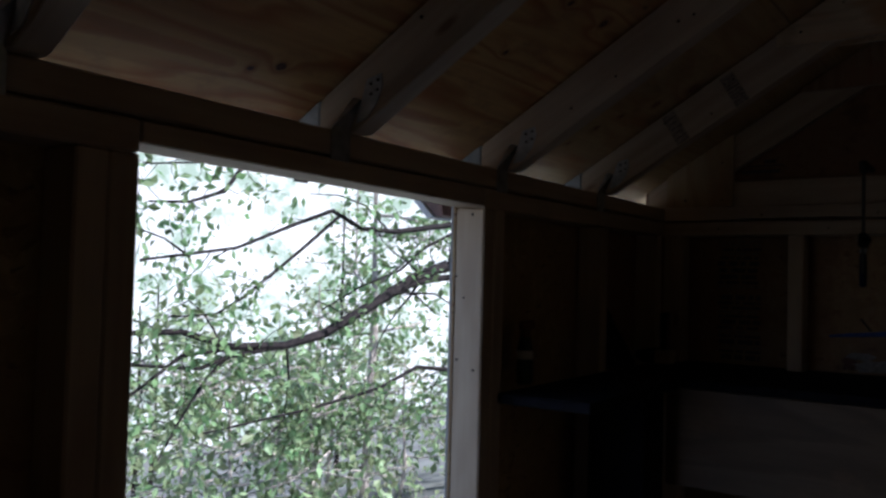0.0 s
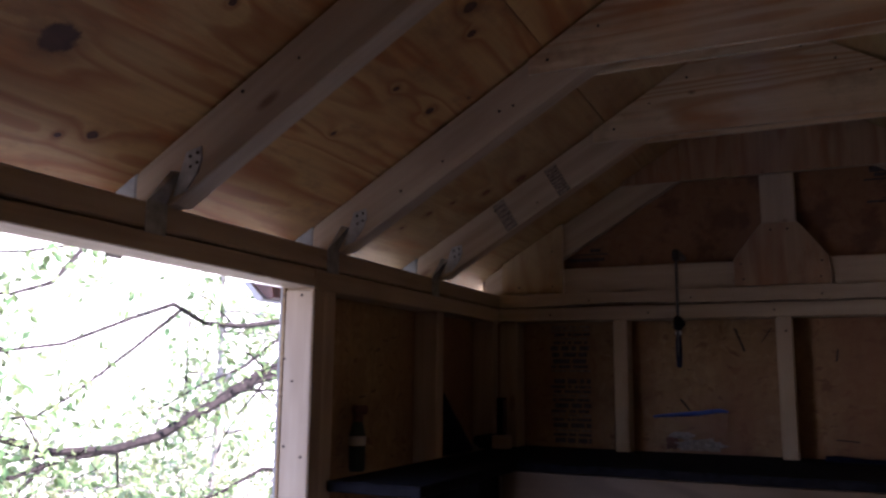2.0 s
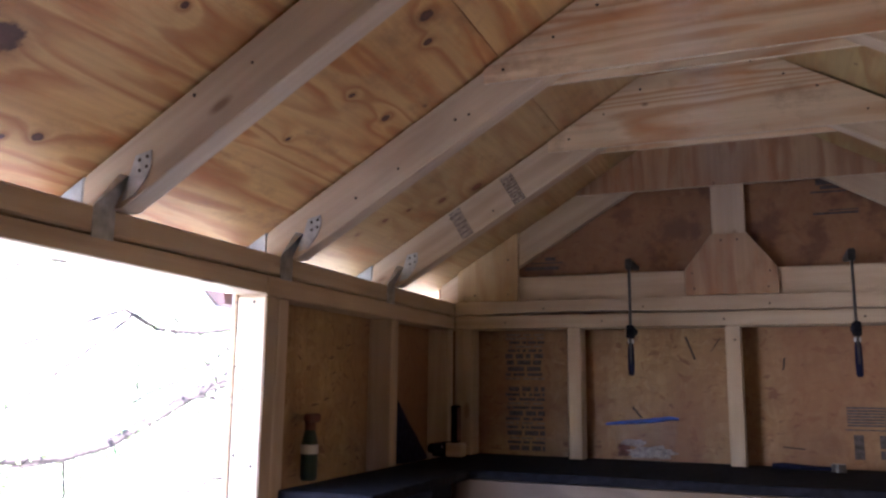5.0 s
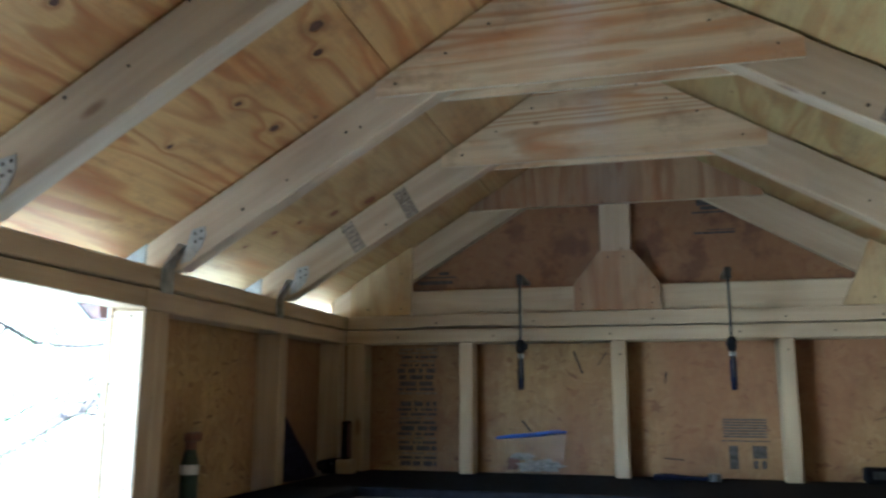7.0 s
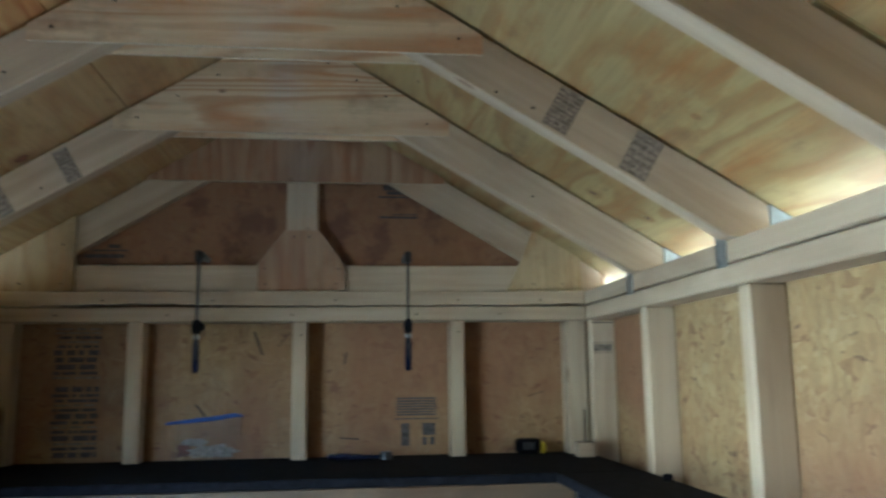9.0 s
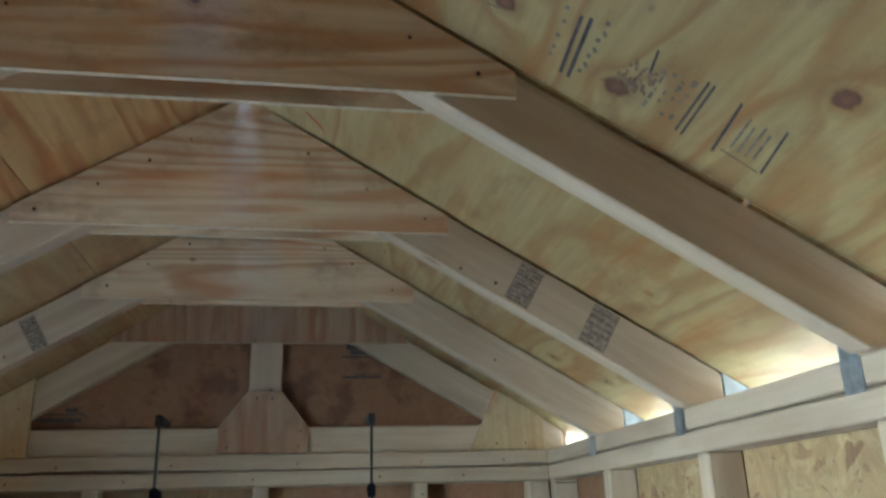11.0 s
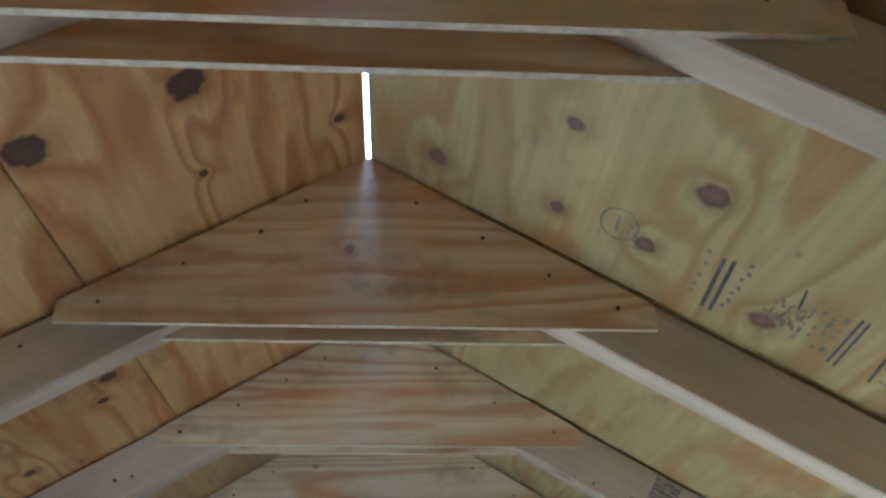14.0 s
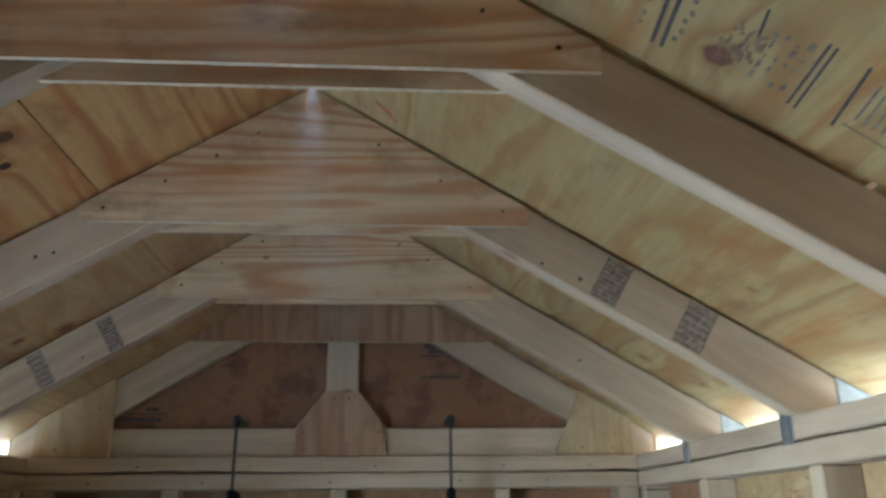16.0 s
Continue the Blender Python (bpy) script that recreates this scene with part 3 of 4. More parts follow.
def rafter_stamp(parent, sx, cy, x, rows, width=0.03):
    """A block of unreadable print on the near side of a rafter."""
    d = Vector((sx, 0, -SLOPE)).normalized()
    n = Vector((sx * SLOPE, 0, 1)).normalized()
    o = Vector((sx * x, cy - 0.0197, roof_z(x) - RAFT * 0.93))
    bars = []
    for k in range(rows):
        e = 0.0
        while e < 0.94:                     # broken strokes, unevenly inked
            w = min(random.uniform(0.14, 0.45), 1 - e)
            bars.append((o + n * (0.072 * k / rows) + d * width * e, d * width * w, n * random.uniform(0.0025, 0.0055)))
            e += w + random.choice((0.0, 0.05, 0.1))
    for e in (0, width):
        bars.append((o + d * e, d * 0.0012, n * 0.074))
    ink_on(parent, bars, INK2)
    ink_on(parent, [(o + Vector((0, 0.0003, 0)), d * width, n * 0.074)], INK3, "stamp_smear")


GUSSET_NAILS = {1: [(-0.097, 2.23), (-0.161, 2.188), (-0.238, 2.142), (-0.329, 2.095), (0.099, 2.213), (0.2, 2.15), (0.3, 2.099), (0.235, 2.222)], 2: [(-0.089, 2.246), (-0.141, 2.199), (-0.228, 2.152), (-0.318, 2.099), (0.051, 2.246), (0.134, 2.196), (0.214, 2.144), (0.294, 2.101)]}


def nails(parent, cy, k):
    for x, z in GUSSET_NAILS.get(k, ()):
        nail(parent, x, cy - 0.0256, z)
    for sx in (-1, 1):
        for x in (() if k in GUSSET_NAILS else (0.082, 0.145, 0.220, 0.305)):
            nail(parent, RX + sx * (x + random.uniform(-0.010, 0.010)), cy - 0.0256, roof_z(RX + sx * x) - 0.037 + random.uniform(-0.006, 0.006))
        for x in (0.38, 0.44, 0.52, 0.60):
            if random.random() < (0.9 if sx < 0 else 0.35):
                nail(parent, sx * (x + random.uniform(-0.02, 0.02)), cy - 0.0191, roof_z(sx * x) - random.uniform(0.03, 0.080))


GB, TIP = 2.073, 0.352
GUSSET = [(RX - TIP, GB), (RX + TIP, GB), (RX + TIP, roof_z(RX + TIP) - 0.008), (RX, RIDGE - 0.004), (RX - TIP, roof_z(RX - TIP) - 0.007)]
for k, cy in enumerate(TRUSS_Y):
    t = thing("roof_truss", "pine roof truss with plywood ridge gussets", "roof truss", group="roof trusses")
    for sx in (-1, 1):
        ry = cy + (0.019 if k == 2 and sx < 0 else 0.0)    # this rafter is nailed on a little north of its gusset's middle
        rafter(t, sx, ry - 0.019, ry + 0.019)
        tail(t, sx, ry - 0.019, ry + 0.019)
        hurricane_tie(t, sx, ry, sx < 0)
    for y0 in (cy - 0.0255, cy + 0.0192):
        part("gusset", prism(GUSSET, y0, y0 + 0.0063, 0, 1), [PLY_X, EDGE], t, "striped plywood ridge gusset")
    nails(t, cy, k)
    if k == 0:
        rafter_stamp(t, -1, cy, 0.420, 9)
        rafter_stamp(t, -1, cy, 0.548, 6)
    if k == 1:
        rafter_stamp(t, 1, cy, 0.434, 9, 0.043)
        rafter_stamp(t, 1, cy, 0.559, 6, 0.048)

# gable truss on the end wall
t = thing("gable_truss", "pine gable truss with king post and plywood gussets", "roof truss")
Y0, Y1 = 0.039, YO - 0.001
for sx in (-1, 1):
    rafter(t, sx, Y0, Y1)
part("bottom_chord", box(-0.72, 0.72, Y0 - 0.001, Y1 - 0.001, ZP2 + 0.001, 1.851, 0.003), PINE["x"], t)
part("king_post", box(-0.042, 0.042, Y0 - 0.002, Y1 - 0.002, 1.852, 2.20, 0.003), PINE["z"], t)
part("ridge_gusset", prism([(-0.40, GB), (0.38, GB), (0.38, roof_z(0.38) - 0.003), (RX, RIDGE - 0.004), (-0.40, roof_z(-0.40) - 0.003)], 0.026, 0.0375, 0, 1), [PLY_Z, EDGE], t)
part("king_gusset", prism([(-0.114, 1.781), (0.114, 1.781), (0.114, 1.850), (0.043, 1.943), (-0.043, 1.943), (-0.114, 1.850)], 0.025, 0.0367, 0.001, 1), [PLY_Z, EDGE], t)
part("heel_gusset", prism([(-0.752, 1.781), (-0.57, 1.781), (-0.57, roof_z(-0.57) - 0.004), (-0.752, roof_z(-0.752) - 0.004)], 0.026, 0.0375, 0, 1), [PLY_H, EDGE], t, "yellow plywood heel gusset")
part("heel_gusset", prism([(0.752, 1.781), (0.545, 1.781), (0.585, 1.862), (0.62, roof_z(0.62) - 0.004), (0.752, roof_z(0.752) - 0.004)], 0.026, 0.0375, 0, 1), [PLY_H, EDGE], t, "yellow plywood heel gusset")
for x, z in ((-0.02, 1.925), (0.02, 1.925), (-0.09, 1.80), (0.09, 1.80), (0.095, 1.84), (-0.095, 1.84), (-0.60, 1.80), (-0.60, 1.90), (-0.70, 1.80), (0.62, 1.80), (0.70, 1.80)):
    nail(t, x, 0.0247, z)

# ---- shelf round three walls ----
s = thing("shelf", "black-topped shelf with a bare plywood apron round the wall", "shelf")
part("top", box(-0.752, 0.752, -0.39, -0.003, ZS - 0.02, ZS, 0.003), BLACK, s)
for a, c in ((-0.697, -0.426), (-0.386, -0.020), (0.020, 0.386), (0.426, 0.697)):
    part("top_infill", box(a, c, -0.002, YO - 0.003, ZS - 0.02, ZS - 0.0005, 0.001), BLACK, s)
part("apron", box(-0.60, 0.60, -0.386, -0.372, ZS - 0.24, ZS - 0.021, 0.002), PLY_A, s, "bare plywood apron with shade in its colour")
for sx in (-1, 1):
    a, c = sorted((sx * 0.752, sx * 0.56))
    part("side_top", box(a, c, -0.88 if sx < 0 else -1.25, -0.392, ZS - 0.02, ZS, 0.003), BLACK, s)
    a, c = sorted((sx * 0.60, sx * 0.73))
    part("corner_support", box(a, c, -0.52, -0.40, 0.0, ZS - 0.021, 0.003), BLACK, s)

# ---- printed marks ----
def roof_bar(x0, y0, x1, y1, w):
    """A printed bar on the underside of the east roof slope, from one plan point to the other."""
    p = Vector((x0, y0, roof_z(x0) - 0.0007))
    q = Vector((x1, y1, roof_z(x1) - 0.0007))
    n = Vector((SLOPE, 0, 1)).normalized()
    side = (q - p).cross(n).normalized() * w
    return (p, q - p, side)


roof_e = bpy.data.objects["roof_east"]
ink_on(roof_e, [roof_bar(0.384, -1.378, 0.376, -1.480, 0.0042), roof_bar(0.393, -1.378, 0.385, -1.484, 0.0048),
                roof_bar(0.455, -1.455, 0.449, -1.492, 0.003), roof_bar(0.509, -1.390, 0.502, -1.487, 0.003), roof_bar(0.516, -1.388, 0.508, -1.487, 0.003),
                roof_bar(0.550, -1.390, 0.537, -1.484, 0.0035), roof_bar(0.553, -1.400, 0.596, -1.396, 0.002), roof_bar(0.600, -1.398, 0.585, -1.480, 0.003)], INK)
blot = []
for i in range(46):                          # a smudged patch of print over a knot, then rows of faint characters
    a, r = random.uniform(0, 6.3), 0.019 * math.sqrt(random.random())
    x, y = 0.449 + r * math.cos(a), -1.434 + 1.5 * r * math.sin(a)
    blot.append(roof_bar(x, y, x + random.uniform(-0.002, 0.002), y - random.uniform(0.004, 0.012), random.uniform(0.002, 0.005)))
ink_on(roof_e, blot, SMUDGE)
ink_on(roof_e, [roof_bar(x, y, x + 0.001, y - 0.006, 0.005) for x, y in ((0.361, -1.476), (0.364, -1.455), (0.365, -1.430), (0.366, -1.410), (0.366, -1.396))]
       + [roof_bar(0.400 + 0.004 * (i % 2), -1.395 - 0.015 * i, 0.400, -1.402 - 0.015 * i, 0.005) for i in range(7)]
       + [roof_bar(0.470 + 0.0095 * i - 0.001 * k, -1.400 - 0.016 * k - 0.003 * (i % 2), 0.4695 + 0.0095 * i - 0.001 * k, -1.404 - 0.016 * k - 0.003 * ((i + k) % 2) - random.uniform(0, 0.010), random.uniform(0.002, 0.006)) for i in range(4) for k in range(5) if random.random() < 0.85]
       + [roof_bar(0.560 + 0.008 * i, -1.412, 0.553 + 0.008 * i, -1.470 + 0.008 * (i % 2), 0.003) for i in range(4)], INK2)
RED = plain("red_crayon", (0.35, 0.03, 0.02), 0.8, 0.0, 0.4, 90)
ink_on(roof_e, [roof_bar(0.092, -0.935, 0.118, -0.912, 0.006), roof_bar(0.118, -0.912, 0.126, -0.898, 0.003)], RED, "crayon_mark")
# round mill mark
ring = []
for i in range(14):
    a0, a1 = 2 * math.pi * i / 14, 2 * math.pi * (i + 1) / 14
    ring.append(roof_bar(0.275 + 0.018 * math.cos(a0), -1.452 + 0.027 * math.sin(a0), 0.275 + 0.018 * math.cos(a1), -1.452 + 0.027 * math.sin(a1), 0.0025))
ring += [roof_bar(0.276, -1.440, 0.274, -1.468, 0.004), roof_bar(0.286, -1.436, 0.288, -1.462, 0.002), roof_bar(0.262, -1.42, 0.26, -1.427, 0.003), roof_bar(0.290, -1.42, 0.303, -1.424, 0.003)]
ink_on(roof_e, ring, INK2)


def wall_bar(x0, x1, z0, z1, y=YO - 0.0007):
    return ((x0, y, z0), (x1 - x0, 0, 0), (0, 0, z1 - z0))


rows, bold = [], []
z = 1.690
while z > 1.375:
    if not 1.545 < z < 1.560:
        x = -0.620 + random.uniform(0, 0.012)
        h = random.choice((0.005, 0.008, 0.013))
        while x < -0.512:
            w = random.uniform(0.008, 0.05)
            (rows if h < 0.006 else bold).append(wall_bar(x, min(x + w, -0.505), z - h, z))
            x += w + random.uniform(0.003, 0.010)
        z -= h
    z -= 0.005
ink_on(wn_, rows, INK2)
ink_on(wn_, bold, INK)
rows = [wall_bar(0.250, 0.355, 1.470 - 0.007 * i, 1.4745 - 0.007 * i) for i in range(-4, 3)]
rows += [wall_bar(0.245, 0.362, 1.446, 1.449), wall_bar(0.262, 0.284, 1.378, 1.436), wall_bar(0.318, 0.352, 1.405, 1.436), wall_bar(0.318, 0.330, 1.380, 1.400), wall_bar(0.338, 0.350, 1.380, 1.400)]
ink_on(wn_, rows, INK)
ink_on(wn_, [wall_bar(0.215, 0.262, 2.062, 2.078), wall_bar(0.225, 0.288, 2.050, 2.060), wall_bar(0.202, 0.285, 2.041, 2.046), wall_bar(0.205, 0.310, 1.984, 1.990), wall_bar(0.24, 0.31, 1.993, 1.996), wall_bar(-0.56, -0.46, 1.872, 1.882), wall_bar(-0.54, -0.45, 1.890, 1.894), wall_bar(-0.50, -0.47, 1.898, 1.908)], INK)
# torn dark strands in the boards
for x0, z0, dx, dz in ((-0.124, 1.676, 0.022, -0.060), (-0.036, 1.674, -0.024, -0.036), (-0.267, 1.491, 0.024, -0.030), (0.115, 1.62, -0.004, -0.03), (0.60, 1.500, 0.045, 0.012), (0.10, 1.40, 0.05, -0.004)):
    ink_on(wn_, [((x0, YO - 0.0006, z0), (dx, 0, dz), (0.005, 0, 0.003))], NAIL, "torn_strand")
ink_on(wn_, [((0.736, 0.0012, 1.380), (0.0055, 0, 0), (0.002, 0, 0.087))], NAIL, "dark_slit")
wall_e = bpy.data.objects["wall_east"]
ink_on(wall_e, [((0.755, -0.0407, 1.690), (0.058, 0, 0), (0, 0, 0.003))], NAIL, "dark_gap")
ink_on(wall_e, [((0.757, -0.0407, 1.612), (0.055, 0, 0), (0, 0, 0.002)), ((0.757, -0.0407, 1.638), (0.055, 0, 0), (0, 0, 0.002)), ((0.759, -0.0407, 1.617), (0.05, 0, 0), (0, 0, 0.018))], INK2)

# ---- things on the gable wall and the shelf ----
BLUE = plain("blue_plastic", (0.03, 0.09, 0.42), 0.4, 0.0, 0.2, 40)
NAVY_GRIP = plain("navy_grip", (0.007, 0.009, 0.028), 0.86, 0.0, 0.4, 60)
CLOTH = plain("navy_cloth", (0.014, 0.012, 0.032), 0.9, 0.0, 0.6, 90)
BODY_G = plain("dark_green_plastic", (0.01, 0.03, 0.02), 0.4, 0.0, 0.3, 30)
WHITE = plain("white_paper", (0.6, 0.6, 0.6), 0.6, 0.0, 0.1, 40)
RUST = plain("brown_plastic", (0.13, 0.05, 0.035), 0.5, 0.0, 0.3, 40)
YELLOW = plain("yellow_plastic", (0.55, 0.42, 0.02), 0.4, 0.0, 0.15, 40)
m, nt, b = mat_new("clear_film", 0.25)
b.inputs["Base Color"].default_value = (0.72, 0.66, 0.64, 1)
b.inputs["Alpha"].default_value = 0.05
FILM = m


def bar_clamp(x):
    c = thing("bar_clamp", "dark steel bar clamp with navy grip hung over the truss chord", "clamp", group="bar clamps")
    y = -0.105
    part("bar", box(x - 0.0028, x + 0.0028, y - 0.008, y + 0.008, 1.600, 1.866, 0.001), DARK_STEEL, c)
    bm = bmesh.new()
    add_box(bm, x - 0.008, x + 0.008, y - 0.012, 0.020, 1.8535, 1.866, 0.003)
    add_box(bm, x - 0.008, x + 0.008, y - 0.012, y + 0.012, 1.838, 1.866, 0.003)
    part("fixed_jaw", bm, DARK_STEEL, c)
    bm = bmesh.new()
    add_box(bm, x - 0.0095, x + 0.0095, y - 0.014, y + 0.014, 1.664, 1.698, 0.004)
    add_box(bm, x - 0.007, x + 0.007, y + 0.010, y + 0.075, 1.676, 1.694, 0.004)
    part("sliding_jaw", bm, BLACK, c)
    part("collar", tube(bmesh.new(), [(x, y, 1.652), (x, y, 1.662)], [0.0075, 0.0075], 10), STEEL, c)
    part("grip", tube(bmesh.new(), [(x, y, 1.572), (x, y, 1.576), (x, y, 1.60), (x, y, 1.640), (x, y, 1.652)], [0.004, 0.0072, 0.0082, 0.0076, 0.0055], 12), NAVY_GRIP, c)


bar_clamp(-0.238)
bar_clamp(0.270)

# zip bag leaning on the board
PAPER = plain("crumpled_wrap", (0.25, 0.22, 0.20), 0.5, 0.0, 0.35, 90)
zb = thing("zip_bag", "clear plastic zip bag with a blue seal leaning on the board", "bag")
bm = bmesh.new()
NX, NZ = 14, 9
gv = []
for i in range(NX + 1):
    col = []
    for k in range(NZ + 1):
        u, v = i / NX, k / NZ
        x = -0.315 + 0.160 * u + 0.008 * v
        z = ZS + 0.001 + 0.090 * v + 0.014 * u * v
        bulge = 0.020 * math.sin(math.pi * u) * (1 - v) * (0.6 + 0.4 * v) + 0.009 * noise.noise((x * 55, z * 55, 3))
        col.append((x, z, 0.055 - 0.02 * (1 - v), bulge))
    gv.append(col)
front = [[bm.verts.new((x, y - bl - 0.001, z)) for x, z, y, bl in c] for c in gv]
back = [[bm.verts.new((x, y + 0.001, z)) for x, z, y, bl in c] for c in gv]
for g, flip in ((front, False), (back, True)):
    for i in range(NX):
        for k in range(NZ):
            q = (g[i][k], g[i + 1][k], g[i + 1][k + 1], g[i][k + 1])
            bm.faces.new(q[::-1] if flip else q)
part("pouch", bm, FILM, zb)
bm = bmesh.new()
tube(bm, [(-0.334, 0.054, ZS + 0.091), (-0.29, 0.053, ZS + 0.096), (-0.22, 0.054, ZS + 0.102), (-0.165, 0.053, ZS + 0.110), (-0.145, 0.054, ZS + 0.108)], [0.003, 0.0045, 0.0058, 0.005, 0.0028], 8)
part("seal", bm, BLUE, zb)
def lump(name, centre, radii, material, seed):
    bm = bmesh.new()
    bmesh.ops.create_icosphere(bm, subdivisions=3, radius=1.0)
    for v in bm.verts:
        k = 1 + 0.7 * noise.noise(v.co * 2.4 + Vector((seed, 0, 0))) + 0.2 * noise.noise(v.co * 6.0 + Vector((0, seed, 0)))
        v.co = Vector(centre) + Vector((v.co.x * radii[0], v.co.y * radii[1], v.co.z * radii[2])) * k
    return part(name, bm, material, zb)


lump("wrapper", (-0.215, 0.036, ZS + 0.022), (0.055, 0.006, 0.014), PAPER, 1.0)
lump("wrapper", (-0.262, 0.038, ZS + 0.045), (0.030, 0.004, 0.009), PAPER, 7.0)
lump("wrapper", (-0.285, 0.037, ZS + 0.026), (0.016, 0.005, 0.016), RUST, 4.0)


def flat_tool():
    f = thing("ratchet", "dark steel ratchet lying flat on the shelf", "tool")
    bm = tube(bmesh.new(), [(0.075, -0.03, ZS + 0.008), (0.10, -0.031, ZS + 0.009), (0.17, -0.034, ZS + 0.007), (0.205, -0.035, ZS + 0.007)], [0.007, 0.008, 0.005, 0.005], 8)
    part("handle", bm, NAVY_GRIP, f)
    bm = bmesh.new()
    bmesh.ops.create_cone(bm, cap_ends=True, segments=14, radius1=0.017, radius2=0.015, depth=0.018, matrix=Matrix.Translation((0.218, -0.035, ZS + 0.0095)))
    part("head", bm, DARK_STEEL, f)


flat_tool()
tm = thing("tape_measure", "black tape measure with a yellow end on the shelf", "tape measure")
part("case", box(0.560, 0.622, 0.005, 0.045, ZS + 0.0005, ZS + 0.038, 0.006), BLACK, tm)
part("end_cap", box(0.6225, 0.636, 0.008, 0.042, ZS + 0.0005, ZS + 0.030, 0.004), YELLOW, tm)
part("clip", box(0.575, 0.605, 0.002, 0.0045, ZS + 0.012, ZS + 0.030, 0.0008), DARK_STEEL, tm)

# navy cloth bag slumped against the west wall
nb = thing("cloth_bag", "dark navy cloth bag slumped against the wall", "bag")
bm = bmesh.new()
rings = []
for k in range(9):
    v = k / 8
    ring_ = []
    for i in range(16):
        a = 2 * math.pi * i / 16
        r = (1 - v) ** 0.8 * 0.9 + 0.08
        w = 1 + 0.22 * noise.noise((math.cos(a) * 1.5, math.sin(a) * 1.5, v * 4))
        ring_.append(bm.verts.new((-0.775 + 0.034 * r * w * math.cos(a) - 0.006 * v, -0.265 - 0.085 * v + 0.105 * r * w * math.sin(a), ZS + 0.001 + 0.165 * v)))
    rings.append(ring_)
for a, c in zip(rings, rings[1:]):
    for i in range(16):
        f = bm.faces.new((a[i], a[(i + 1) % 16], c[(i + 1) % 16], c[i]))
        f.smooth = True
bm.faces.new(rings[0][::-1]), bm.faces.new(rings[-1])
part("sack", bm, CLOTH, nb)
part("cord", tube(bmesh.new(), [(-0.781, -0.350, ZS + 0.166), (-0.782, -0.352, ZS + 0.185), (-0.784, -0.346, ZS + 0.200)], [0.004, 0.003, 0.003], 6), CLOTH, nb)

dr = thing("hand_tool", "black hand tool with a bright rivet beside the cloth bag", "tool")
part("body", box(-0.770, -0.745, -0.150, 0.020, ZS + 0.012, ZS + 0.036, 0.006), BLACK, dr)
part("foot", box(-0.772, -0.742, -0.110, -0.030, ZS + 0.0005, ZS + 0.0125, 0.003), BLACK, dr)
part("rivet", disc(bmesh.new(), (-0.7449, -0.105, ZS + 0.026), (1, 0, 0), 0.004, 0.002, 10), STEEL, dr)

sb = thing("spray_bottle", "dark green bottle with a white label and brown cap", "bottle")
bm = tube(bmesh.new(), [(-0.775, -0.735, ZS + 0.001), (-0.775, -0.735, ZS + 0.008), (-0.775, -0.735, ZS + 0.070), (-0.775, -0.735, ZS + 0.088), (-0.775, -0.735, ZS + 0.098)], [0.015, 0.017, 0.017, 0.013, 0.010], 16)
part("body", bm, BODY_G, sb)
part("label", tube(bmesh.new(), [(-0.775, -0.735, ZS + 0.052), (-0.775, -0.735, ZS + 0.070)], [0.0174, 0.0174], 16), WHITE, sb)
bm = bmesh.new()
tube(bm, [(-0.775, -0.735, ZS + 0.098), (-0.775, -0.735, ZS + 0.112)], [0.011, 0.011], 12)
add_box(bm, -0.783, -0.767, -0.752, -0.705, ZS + 0.112, ZS + 0.130, 0.004)
part("cap", bm, RUST, sb)

cp = thing("bottle_cap", "small black plastic cap on the side shelf", "cap")
part("cap", tube(bmesh.new(), [(0.735, -0.560, ZS + 0.0005), (0.735, -0.560, ZS + 0.010), (0.735, -0.560, ZS + 0.013)], [0.010, 0.010, 0.007], 12), BLACK, cp)

for sx in (-1, 1):
    w = thing("wood_block", "small pine offcut standing on the shelf corner", "wood block", group="wood blocks")
    part("block", box(sx * 0.712 - 0.022, sx * 0.712 + 0.022, -0.105, -0.065, ZS + 0.0005, ZS + 0.036, 0.002), PINE["x"], w)
bk = thing("black_case", "slim black case standing on a pine offcut", "case")
part("case", box(-0.722, -0.704, -0.100, -0.070, ZS + 0.0365, ZS + 0.135, 0.002), BLACK, bk)
part("spine", box(-0.704, -0.7025, -0.098, -0.072, ZS + 0.042, ZS + 0.130, 0.0005), RUST, bk)

# sawn end of the eave trim outside the doorway
eb = thing("eave_trim", "brown eave trim end with a white edge strip outside the doorway", "trim")
part("edge_strip", prism([(-0.97, 1.728), (-0.953, 1.728), (-0.915, 1.691), (-0.933, 1.688)], -0.873, -0.80, 0.001), WHITE, eb, "white painted edge strip")
part("trim_end", prism([(-0.947, 1.724), (-0.9, 1.718), (-0.896, 1.695), (-0.914, 1.693)], -0.868, -0.80, 0.001), RUST, eb)

